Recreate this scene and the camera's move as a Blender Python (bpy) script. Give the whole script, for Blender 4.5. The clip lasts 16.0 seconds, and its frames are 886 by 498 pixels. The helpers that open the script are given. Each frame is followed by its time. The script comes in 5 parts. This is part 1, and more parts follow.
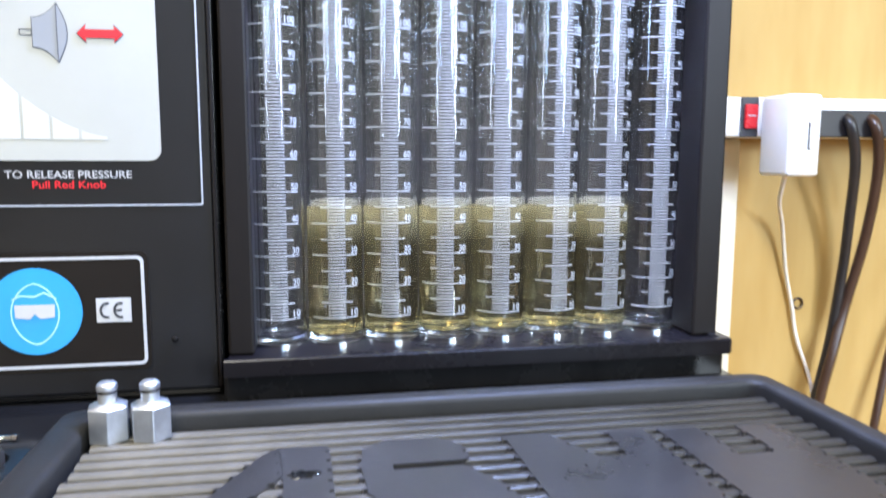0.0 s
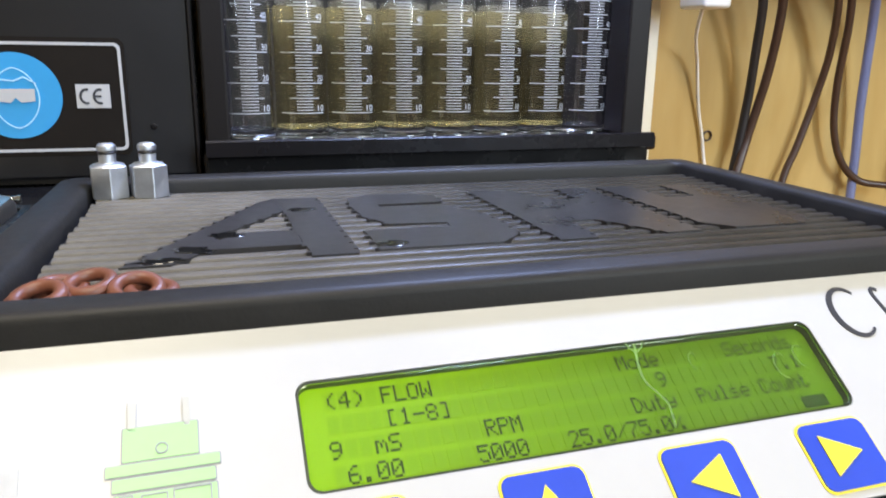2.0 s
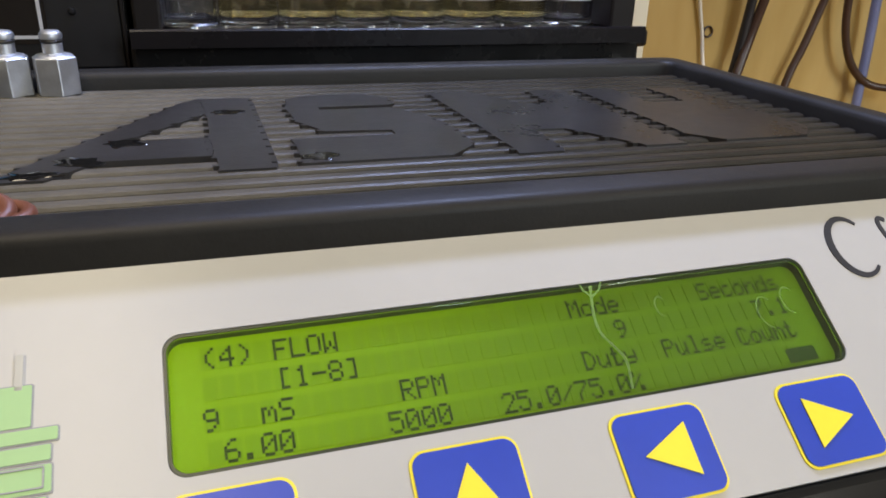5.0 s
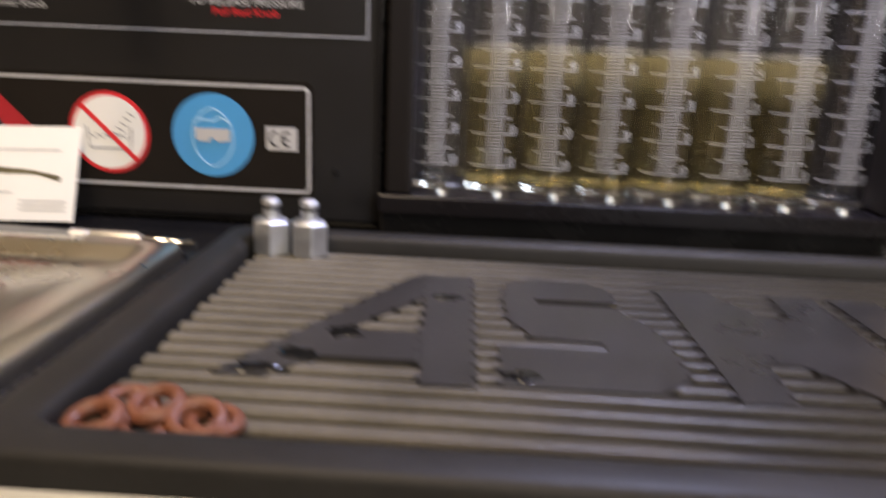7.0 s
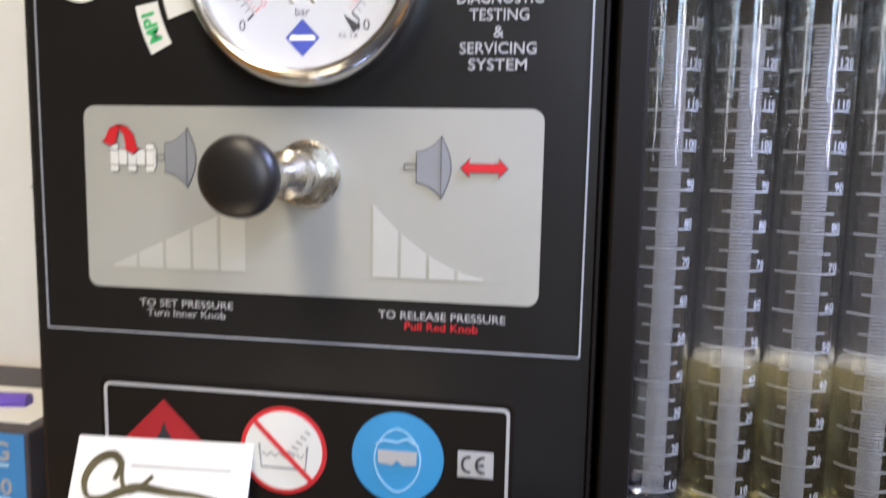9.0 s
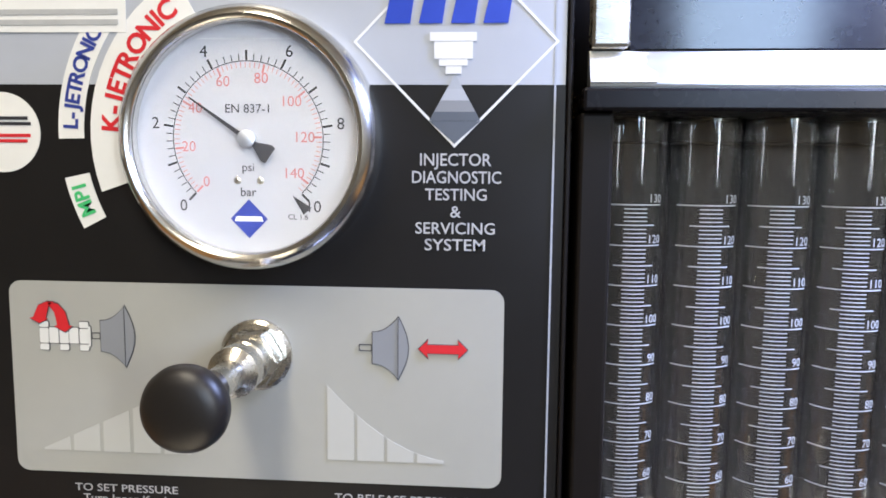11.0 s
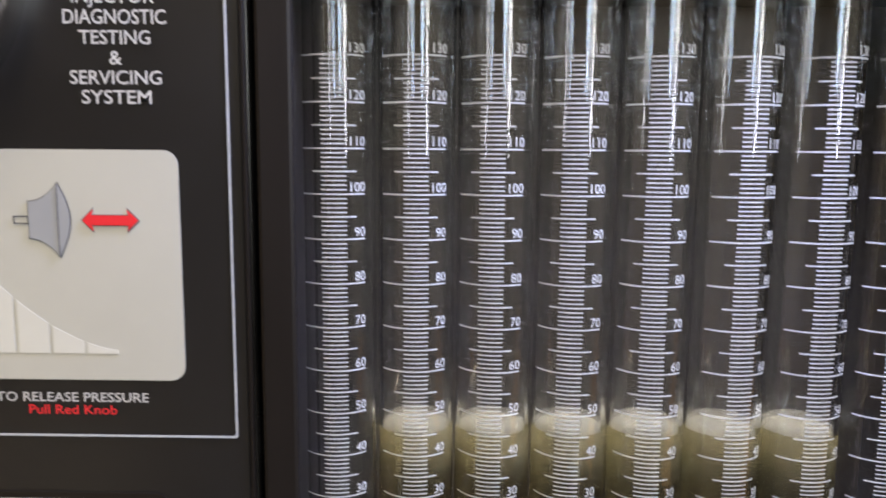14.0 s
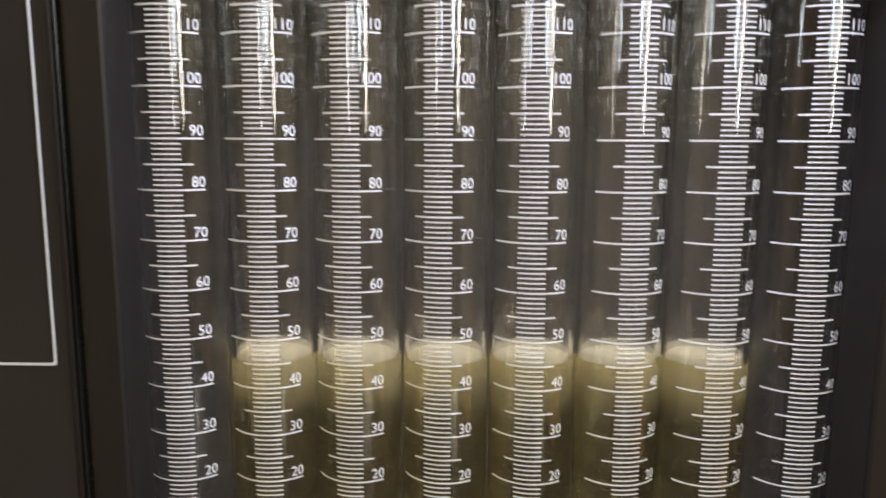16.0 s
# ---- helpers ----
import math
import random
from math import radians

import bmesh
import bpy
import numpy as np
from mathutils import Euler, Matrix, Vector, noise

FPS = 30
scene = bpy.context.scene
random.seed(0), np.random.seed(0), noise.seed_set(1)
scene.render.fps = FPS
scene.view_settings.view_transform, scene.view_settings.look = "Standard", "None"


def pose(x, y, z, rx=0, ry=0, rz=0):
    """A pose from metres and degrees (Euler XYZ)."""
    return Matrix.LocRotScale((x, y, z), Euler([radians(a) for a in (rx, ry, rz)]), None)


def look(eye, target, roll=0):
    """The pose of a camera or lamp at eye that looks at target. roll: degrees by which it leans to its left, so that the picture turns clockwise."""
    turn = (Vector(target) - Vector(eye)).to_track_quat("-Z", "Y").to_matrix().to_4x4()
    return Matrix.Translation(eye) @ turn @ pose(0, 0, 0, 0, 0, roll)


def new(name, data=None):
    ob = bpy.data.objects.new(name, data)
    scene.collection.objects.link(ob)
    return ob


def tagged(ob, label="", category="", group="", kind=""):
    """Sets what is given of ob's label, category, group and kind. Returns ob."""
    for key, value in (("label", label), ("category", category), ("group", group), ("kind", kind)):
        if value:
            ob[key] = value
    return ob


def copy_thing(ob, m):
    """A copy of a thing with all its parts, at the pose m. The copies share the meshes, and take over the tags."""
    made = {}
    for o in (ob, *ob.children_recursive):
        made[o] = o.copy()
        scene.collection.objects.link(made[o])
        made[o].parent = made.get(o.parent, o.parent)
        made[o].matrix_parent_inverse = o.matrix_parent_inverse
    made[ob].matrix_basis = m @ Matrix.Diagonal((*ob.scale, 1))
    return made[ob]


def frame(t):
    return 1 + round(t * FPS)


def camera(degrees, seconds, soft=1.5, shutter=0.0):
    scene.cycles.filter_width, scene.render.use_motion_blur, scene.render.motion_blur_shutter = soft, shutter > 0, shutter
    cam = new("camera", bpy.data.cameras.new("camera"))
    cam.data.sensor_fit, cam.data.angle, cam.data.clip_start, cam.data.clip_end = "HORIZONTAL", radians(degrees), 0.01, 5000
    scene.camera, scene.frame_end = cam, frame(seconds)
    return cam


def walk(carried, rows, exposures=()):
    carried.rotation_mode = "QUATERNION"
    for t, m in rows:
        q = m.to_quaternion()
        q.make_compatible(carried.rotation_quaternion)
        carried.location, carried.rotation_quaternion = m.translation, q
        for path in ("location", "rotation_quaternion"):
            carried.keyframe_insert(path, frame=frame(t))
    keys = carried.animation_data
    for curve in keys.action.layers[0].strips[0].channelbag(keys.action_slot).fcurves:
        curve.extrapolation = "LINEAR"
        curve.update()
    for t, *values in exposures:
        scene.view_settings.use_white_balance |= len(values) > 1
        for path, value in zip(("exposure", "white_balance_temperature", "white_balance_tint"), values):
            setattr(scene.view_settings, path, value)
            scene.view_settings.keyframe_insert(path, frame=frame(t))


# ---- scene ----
cam = camera(62.0, 16.0, soft=1.7, shutter=0.7)
# seconds, eye x, y, z, yaw, pitch, roll
ROWS = [
    (0.0, 0.0081, -0.0177, 1.2092, -10.26, -7.36, 0.19),
    (0.5, -0.0077, -0.0316, 1.1962, -12.92, -9.16, 0.01),
    (1.0, -0.0186, -0.0466, 1.1807, -14.48, -10.97, 0.02),
    (1.5, -0.0257, -0.0552, 1.1671, -15.83, -12.59, 0.42),
    (2.0, -0.0292, -0.0631, 1.1550, -17.12, -14.87, 0.78),
    (2.5, -0.0299, -0.0648, 1.1552, -17.70, -15.51, 0.93),
    (3.0, -0.0203, -0.0641, 1.1535, -18.27, -17.11, 1.15),
    (3.5, -0.0121, -0.0558, 1.1512, -18.47, -19.17, 0.96),
    (3.7, -0.0101, -0.0506, 1.1512, -18.43, -19.96, 1.09),
    (5.8, 0.0175, -0.0301, 1.1500, -14.80, -23.05, 1.69),
    (6.0, 0.0227, -0.0314, 1.1508, -12.25, -22.40, 2.23),
    (6.5, 0.0234, -0.0284, 1.1650, -5.35, -19.75, 2.22),
    (7.0, 0.0114, -0.0145, 1.1824, 2.10, -15.55, 2.45),
    (7.5, -0.0076, 0.0021, 1.2055, 7.75, -12.20, 1.79),
    (8.0, -0.0211, 0.0207, 1.2360, 10.51, -11.07, 1.69),
    (8.5, -0.0387, 0.0352, 1.2398, 11.12, -7.02, 1.86),
    (9.0, -0.0570, 0.0472, 1.2681, 8.80, -6.71, 1.14),
    (9.5, -0.0658, 0.0615, 1.2992, 6.58, -6.59, 0.59),
    (9.7, -0.0638, 0.0643, 1.3123, 6.51, -5.11, 0.11),
    (11.8, -0.0696, 0.0671, 1.3433, 3.05, -6.71, 1.01),
    (12.0, -0.0641, 0.0683, 1.3345, 2.94, -5.42, 0.96),
    (12.5, -0.0382, 0.0781, 1.3276, 2.76, -7.02, 0.81),
    (13.0, -0.0041, 0.0850, 1.3083, 1.37, -6.98, 1.07),
    (13.5, 0.0201, 0.0946, 1.3004, 1.11, -7.88, 0.78),
    (14.0, 0.0357, 0.1026, 1.2910, 0.68, -7.37, 0.45),
    (14.5, 0.0504, 0.1098, 1.2814, 0.74, -7.37, 0.00),
    (15.0, 0.0633, 0.1184, 1.2697, 0.99, -5.97, 0.22),
    (15.5, 0.0744, 0.1272, 1.2659, 1.02, -7.79, 0.32),
    (16.0, 0.0874, 0.1351, 1.2589, 0.86, -8.62, 0.26),
]
# seconds, stops, kelvin, tint
EXPOSURES = [(0.0, 0.8, 6280, 6), (1.0, 0.62, 6730, 7), (2.0, 0.15, 6830, 6), (3.5, -0.44, 7130, 7), (6.0, -0.62, 7530, 8), (6.5, -0.58, 7800, 9), (7.0, -0.33, 8950, 16), (7.5, -0.22, 8350, 16),
             (8.0, -0.09, 7850, 14), (8.5, -0.12, 7450, 14), (9.5, -0.09, 6750, 9), (12.0, -0.25, 7050, 9), (12.5, -0.28, 7500, 11), (14.0, -0.04, 7850, 11), (16.0, 0.11, 9850, 7)]
walk(cam, [(t, pose(x, y, z, 0, 0, yaw) @ pose(0, 0, 0, 90 + pitch) @ pose(0, 0, 0, 0, 0, roll)) for t, x, y, z, yaw, pitch, roll in ROWS], EXPOSURES)

# ---- world and lights ----
world = bpy.data.worlds.new("room_world")
scene.world = world
world.use_nodes = True
world.node_tree.nodes["Background"].inputs[0].default_value = (0.9, 0.95, 1.0, 1)
world.node_tree.nodes["Background"].inputs[1].default_value = 0.02


def area_lamp(name, m, sx, sy, watts, color):
    data = bpy.data.lights.new(name, "AREA")
    data.shape, data.size, data.size_y = "RECTANGLE", sx, sy
    data.energy, data.color = watts, color
    ob = new(name, data)
    ob.matrix_world = m
    return ob


# fluorescent ceiling strip, unseen added fill strip, cool work lamp over the tubes
area_lamp("ceiling_strip_and_fill", pose(-0.290, -0.45, 2.36, 0, 0, 0), 0.24, 1.1, 21.5, (1.0, 0.91, 0.77))
# added fill light, no fitting known at this spot
area_lamp("ceiling_strip_and_fill", pose(0.9, -1.3, 2.36, 0, 0, 0), 0.16, 1.2, 14, (1.0, 0.93, 0.84))
area_lamp("work_lamp_light", look((0.155, 0.318, 1.492), (0.160, 0.335, 1.10)), 0.16, 0.03, 5.2, (0.40, 0.52, 1.0))
area_lamp("window_light", pose(0.9, -2.335, 1.97, 90, 0, 0), 0.52, 0.92, 26, (0.48, 0.68, 1.0)).data.shape = "ELLIPSE"
area_lamp("window_light", pose(1.75, -2.335, 1.90, 90, 0, 0), 0.46, 1.26, 50, (0.80, 0.88, 1.0)).data.shape = "ELLIPSE"


# ---- materials ----
def mat(name, col, rough=0.5, metal=0.0, var=0.12, scale=60.0, bump=0.0, bscale=600.0, rvar=0.08, stretch=(1, 1, 1),
        coat=0.0, tint=None, spec=0.5):
    m = bpy.data.materials.new(name)
    m.use_nodes = True
    nt = m.node_tree
    b = nt.nodes["Principled BSDF"]
    b.inputs["Metallic"].default_value = metal
    b.inputs["Coat Weight"].default_value = coat
    b.inputs["Coat Roughness"].default_value = 0.06
    b.inputs["Specular IOR Level"].default_value = spec
    tc = nt.nodes.new("ShaderNodeNewGeometry")
    mp = nt.nodes.new("ShaderNodeMapping")
    mp.inputs["Scale"].default_value = stretch
    nt.links.new(tc.outputs["Position"], mp.inputs["Vector"])

    def noisy(s, detail=4.0):
        n = nt.nodes.new("ShaderNodeTexNoise")
        n.inputs["Scale"].default_value = s
        n.inputs["Detail"].default_value = detail
        nt.links.new(mp.outputs["Vector"], n.inputs["Vector"])
        return n

    n1, n2 = noisy(scale), noisy(scale * 9.0, 2.0)
    mixf = nt.nodes.new("ShaderNodeMath")
    mixf.operation = "MULTIPLY_ADD"
    mixf.inputs[1].default_value = 0.35
    nt.links.new(n2.outputs["Fac"], mixf.inputs[0])
    nt.links.new(n1.outputs["Fac"], mixf.inputs[2])
    ramp = nt.nodes.new("ShaderNodeMapRange")
    ramp.inputs["From Min"].default_value, ramp.inputs["From Max"].default_value = 0.36, 0.95
    nt.links.new(mixf.outputs[0], ramp.inputs["Value"])
    mc = nt.nodes.new("ShaderNodeMix")
    mc.data_type = "RGBA"
    other = tint or tuple(min(1.0, c * (1 + var)) for c in col)
    mc.inputs["A"].default_value = (*[c * (1 - var) for c in col], 1)
    mc.inputs["B"].default_value = (*other, 1)
    nt.links.new(ramp.outputs[0], mc.inputs["Factor"])
    nt.links.new(mc.outputs["Result"], b.inputs["Base Color"])
    rr = nt.nodes.new("ShaderNodeMapRange")
    rr.inputs["To Min"].default_value, rr.inputs["To Max"].default_value = max(0.02, rough - rvar), min(1, rough + rvar)
    nt.links.new(mixf.outputs[0], rr.inputs["Value"])
    nt.links.new(rr.outputs[0], b.inputs["Roughness"])
    if bump:
        bn = noisy(bscale, 3.0)
        bp = nt.nodes.new("ShaderNodeBump")
        bp.inputs["Strength"].default_value = bump
        bp.inputs["Distance"].default_value = 0.0006
        nt.links.new(bn.outputs["Fac"], bp.inputs["Height"])
        nt.links.new(bp.outputs["Normal"], b.inputs["Normal"])
    return m


def clear(name, col, ior, rough=0.0):
    m = bpy.data.materials.new(name)
    m.use_nodes = True
    b = m.node_tree.nodes["Principled BSDF"]
    b.inputs["Base Color"].default_value = (*col, 1)
    b.inputs["Transmission Weight"].default_value = 1.0
    b.inputs["IOR"].default_value = ior
    b.inputs["Roughness"].default_value = rough
    return m


BLACK = mat("black_powder_coat", (0.009, 0.0082, 0.0078), 0.24, var=0.3, scale=30, bump=0.05, bscale=900, rvar=0.06, spec=0.25)
DECK = mat("black_gloss_enamel", (0.009, 0.009, 0.010), 0.10, var=0.3, scale=30, rvar=0.04)
GLOSS = mat("black_gloss_print", (0.009, 0.0082, 0.0082), 0.38, var=0.2, scale=12, rvar=0.03, spec=0.42)
RAIL = mat("black_anodised", (0.008, 0.0062, 0.0054), 0.42, metal=0.0, spec=0.18, var=0.2, scale=25, bump=0.03, rvar=0.08, stretch=(1, 1, 0.1))
SILL = mat("sill_plastic", (0.007, 0.006, 0.007), 0.26, var=0.12, scale=20, bump=0.02, rvar=0.05, spec=0.22)
BACKING = mat("rack_backing", (0.011, 0.0085, 0.0068), 0.5, var=0.2, scale=12, rvar=0.1, spec=0.12)
GREYPLATE = mat("grey_print", (0.385, 0.382, 0.35), 0.36, var=0.04, scale=14, rvar=0.05)
PALEPRINT = mat("pale_print", (0.74, 0.74, 0.72), 0.36, var=0.03, scale=20)
GRAPHP = mat("faint_pale_print", (0.49, 0.49, 0.46), 0.36, var=0.03, scale=20)
MIDGREY = mat("mid_grey_print", (0.25, 0.26, 0.28), 0.36, var=0.05, scale=20)
SLATE = mat("slate_print", (0.11, 0.125, 0.15), 0.34, var=0.05, scale=20)
LIGHTBLUEGREY = mat("blue_grey_print", (0.42, 0.44, 0.48), 0.32, var=0.04, scale=14)
WHITE = mat("white_print", (0.43, 0.43, 0.44), 0.4, var=0.05, scale=50)
LINE = mat("pale_line_print", (0.36, 0.38, 0.42), 0.4, var=0.06, scale=60)
RED = mat("red_print", (0.62, 0.022, 0.03), 0.4, var=0.08, scale=40)
BLUE = mat("sky_blue_print", (0.028, 0.27, 0.56), 0.38, var=0.05, scale=40)
PALEBLUE = mat("pale_blue_print", (0.42, 0.68, 0.86), 0.4, var=0.04)
NAVY = mat("navy_print", (0.03, 0.05, 0.26), 0.38, var=0.08, scale=40)
ROYAL = mat("royal_blue_print", (0.018, 0.055, 0.42), 0.36, var=0.08, scale=40)
YELLOW = mat("yellow_print", (0.86, 0.72, 0.05), 0.38, var=0.05, scale=40)
GREEN = mat("green_print", (0.05, 0.48, 0.16), 0.4, var=0.06, scale=40)
PALEGREEN = mat("pale_green_print", (0.29, 0.50, 0.22), 0.4, var=0.05, scale=40)
INK = mat("dark_ink", (0.03, 0.03, 0.035), 0.5, var=0.15, scale=90)
GREYINK = mat("grey_ink", (0.42, 0.42, 0.41), 0.5, var=0.1, scale=90)
PINKINK = mat("faint_red_ink", (0.46, 0.17, 0.17), 0.5, var=0.1, scale=90)
CREAM = mat("cream_console_print", (0.455, 0.445, 0.42), 0.30, spec=0.3, var=0.03, scale=18, bump=0.02, bscale=500, rvar=0.06)
CONEDARK = mat("drawing_outline", (0.06, 0.06, 0.065), 0.45)
PAPER = mat("paper_white", (0.76, 0.75, 0.71), 0.7, var=0.03, scale=40, bump=0.03)
CHROME = mat("chrome", (0.72, 0.71, 0.69), 0.10, metal=1.0, var=0.06, scale=80, rvar=0.05)
STEEL = mat("brushed_steel", (0.66, 0.63, 0.57), 0.25, metal=1.0, var=0.10, scale=30, bump=0.06, bscale=900, rvar=0.08, stretch=(0.15, 1, 1))
ZINC = mat("zinc_plated_nut", (0.60, 0.62, 0.65), 0.42, metal=1.0, var=0.14, scale=120, bump=0.05, bscale=500, rvar=0.12)
NICKEL = mat("satin_nickel", (0.66, 0.63, 0.56), 0.24, metal=1.0, var=0.1, scale=150, rvar=0.08)
BASINSTEEL = mat("smooth_pressed_steel", (0.76, 0.72, 0.64), 0.27, metal=1.0, var=0.05, scale=14, bump=0.02, bscale=120, rvar=0.05)
RIMSTEEL = mat("satin_bezel_steel", (0.68, 0.67, 0.64), 0.19, metal=1.0, var=0.06, scale=80, rvar=0.05)
SMOKED = mat("smoked_window", (0.012, 0.013, 0.018), 0.10, var=0.3, scale=30, rvar=0.05)
KNOBBLACK = mat("black_phenolic", (0.013, 0.011, 0.010), 0.40, var=0.1, scale=30, rvar=0.03)
SATIN = mat("satin_nickel_grip", (0.78, 0.75, 0.68), 0.45, metal=1.0, var=0.1, scale=200, bump=0.1, bscale=1500, rvar=0.06)
DIAL = mat("dial_face", (0.385, 0.385, 0.40), 0.45, var=0.02, scale=20)
MAT_RUBBER = mat("dusty_ridged_plastic", (0.108, 0.096, 0.075), 0.50, var=0.30, scale=28, bump=0.2, bscale=900, rvar=0.12, spec=0.24)
EMBLEM_RUBBER = mat("worn_flat_plastic", (0.028, 0.026, 0.025), 0.30, var=0.30, scale=22, bump=0.10, bscale=700, rvar=0.14)
RIM_RUBBER = mat("tray_rim_plastic", (0.017, 0.0158, 0.0145), 0.48, var=0.25, scale=35, bump=0.12, bscale=800, rvar=0.12, spec=0.24)


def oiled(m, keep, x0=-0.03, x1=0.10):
    """The tray is darker and slicker towards its right part, with a ragged edge."""
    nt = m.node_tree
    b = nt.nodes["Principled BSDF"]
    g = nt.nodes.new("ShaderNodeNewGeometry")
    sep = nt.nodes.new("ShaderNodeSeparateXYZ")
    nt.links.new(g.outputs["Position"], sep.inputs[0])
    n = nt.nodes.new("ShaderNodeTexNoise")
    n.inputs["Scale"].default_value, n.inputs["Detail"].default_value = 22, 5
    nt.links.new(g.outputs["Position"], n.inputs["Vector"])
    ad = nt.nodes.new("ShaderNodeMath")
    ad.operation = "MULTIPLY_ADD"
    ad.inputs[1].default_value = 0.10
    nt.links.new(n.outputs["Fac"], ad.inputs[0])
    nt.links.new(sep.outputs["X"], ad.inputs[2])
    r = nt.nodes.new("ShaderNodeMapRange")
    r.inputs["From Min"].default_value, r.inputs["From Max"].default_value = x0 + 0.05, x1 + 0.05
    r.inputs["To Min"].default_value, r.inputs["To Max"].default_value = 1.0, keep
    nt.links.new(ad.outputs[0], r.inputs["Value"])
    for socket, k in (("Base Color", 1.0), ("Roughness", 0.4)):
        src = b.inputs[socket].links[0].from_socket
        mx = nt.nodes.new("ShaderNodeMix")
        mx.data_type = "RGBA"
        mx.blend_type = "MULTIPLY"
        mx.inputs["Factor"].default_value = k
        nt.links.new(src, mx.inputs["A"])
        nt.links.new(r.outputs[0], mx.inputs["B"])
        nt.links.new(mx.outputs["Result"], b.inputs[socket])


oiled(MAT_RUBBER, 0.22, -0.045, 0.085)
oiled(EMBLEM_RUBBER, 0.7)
COPPER = mat("orange_viton_rubber", (0.155, 0.052, 0.027), 0.42, var=0.25, scale=120, bump=0.08, rvar=0.1)
LCDBACK = mat("lcd_panel", (0.026, 0.062, 0.001), 0.5, spec=0.08, var=0.10, scale=14, rvar=0.05)
LCDCELL = mat("lcd_cell", (0.023, 0.054, 0.001), 0.5, spec=0.08, var=0.05, scale=60)
LCDINK = mat("lcd_segment", (0.012, 0.028, 0.004), 0.5, spec=0.08, var=0.08, scale=60)


def edge_lit(m, col, left, right):
    """The display's glow is painted weaker to the right, where the view angle dims it."""
    nt = m.node_tree
    b = nt.nodes["Principled BSDF"]
    g = nt.nodes.new("ShaderNodeNewGeometry")
    sep = nt.nodes.new("ShaderNodeSeparateXYZ")
    nt.links.new(g.outputs["Position"], sep.inputs[0])
    r = nt.nodes.new("ShaderNodeMapRange")
    r.interpolation_type = "SMOOTHERSTEP"
    r.inputs["From Min"].default_value, r.inputs["From Max"].default_value = -0.07, 0.135
    r.inputs["To Min"].default_value, r.inputs["To Max"].default_value = left, right
    nt.links.new(sep.outputs["X"], r.inputs["Value"])
    b.inputs["Emission Color"].default_value = (*col, 1)
    nt.links.new(r.outputs[0], b.inputs["Emission Strength"])


edge_lit(LCDBACK, (0.44, 0.82, 0.003), 0.66, 0.115)
edge_lit(LCDCELL, (0.42, 0.80, 0.003), 0.58, 0.102)
LCDFRAME = mat("lcd_surround", (0.014, 0.022, 0.007), 0.35, var=0.1)
# half-clear pale green for the drawn reflection and the small arcs
REFLSMEAR = mat("reflection_smear", (0.17, 0.30, 0.07), 0.55, var=0.3, scale=90)
REFLSMEAR.node_tree.nodes["Principled BSDF"].inputs["Alpha"].default_value = 0.5
YWALL = mat("ochre_painted_board", (0.42, 0.23, 0.030), 0.55, var=0.24, scale=7, bump=0.12, bscale=60, rvar=0.1, stretch=(1, 1, 0.22), tint=(0.48, 0.33, 0.11))
CREAMWALL = mat("cream_paint", (0.72, 0.66, 0.50), 0.6, var=0.08, scale=10, bump=0.08, bscale=90)
CEILPAINT = mat("ceiling_paint", (0.55, 0.51, 0.44), 0.7, var=0.08, scale=4)
PLAINWALL = mat("room_paint", (0.30, 0.27, 0.22), 0.7, var=0.08, scale=4)
WOOD = mat("orange_wood", (0.42, 0.22, 0.07), 0.5, var=0.25, scale=18, stretch=(0.1, 1, 1), bump=0.1)
CONCRETE = mat("concrete_floor", (0.12, 0.11, 0.10), 0.8, var=0.2, scale=6, bump=0.1)
PLASTICW = mat("white_abs", (0.78, 0.76, 0.71), 0.36, var=0.04, scale=30)
CABLEBLK = mat("black_cable_and_shade", (0.016, 0.014, 0.013), 0.38, var=0.2, scale=60)
CABLEBRN = mat("dark_brown_cable", (0.045, 0.022, 0.012), 0.34, var=0.2, scale=60)
CABLEBLU = mat("blue_grey_cable", (0.13, 0.15, 0.26), 0.42, var=0.15, scale=60)
CABLEWHT = mat("white_cable", (0.72, 0.68, 0.60), 0.5, var=0.15, scale=60)
BOXBLUE = mat("carton_blue", (0.05, 0.26, 0.60), 0.45, var=0.08, scale=40)
BOXDARK = mat("carton_dark", (0.06, 0.05, 0.055), 0.5, var=0.2, scale=30)
PURPLE = mat("nitrile_purple", (0.13, 0.07, 0.42), 0.5, var=0.15, scale=60)
FUEL = clear("test_fluid", (0.66, 0.565, 0.30), 1.40)
AMBER = clear("amber_fluid_glow", (0.88, 0.80, 0.52), 1.46, 0.15)
AMBER.node_tree.nodes["Principled BSDF"].inputs["Transmission Weight"].default_value = 0.97


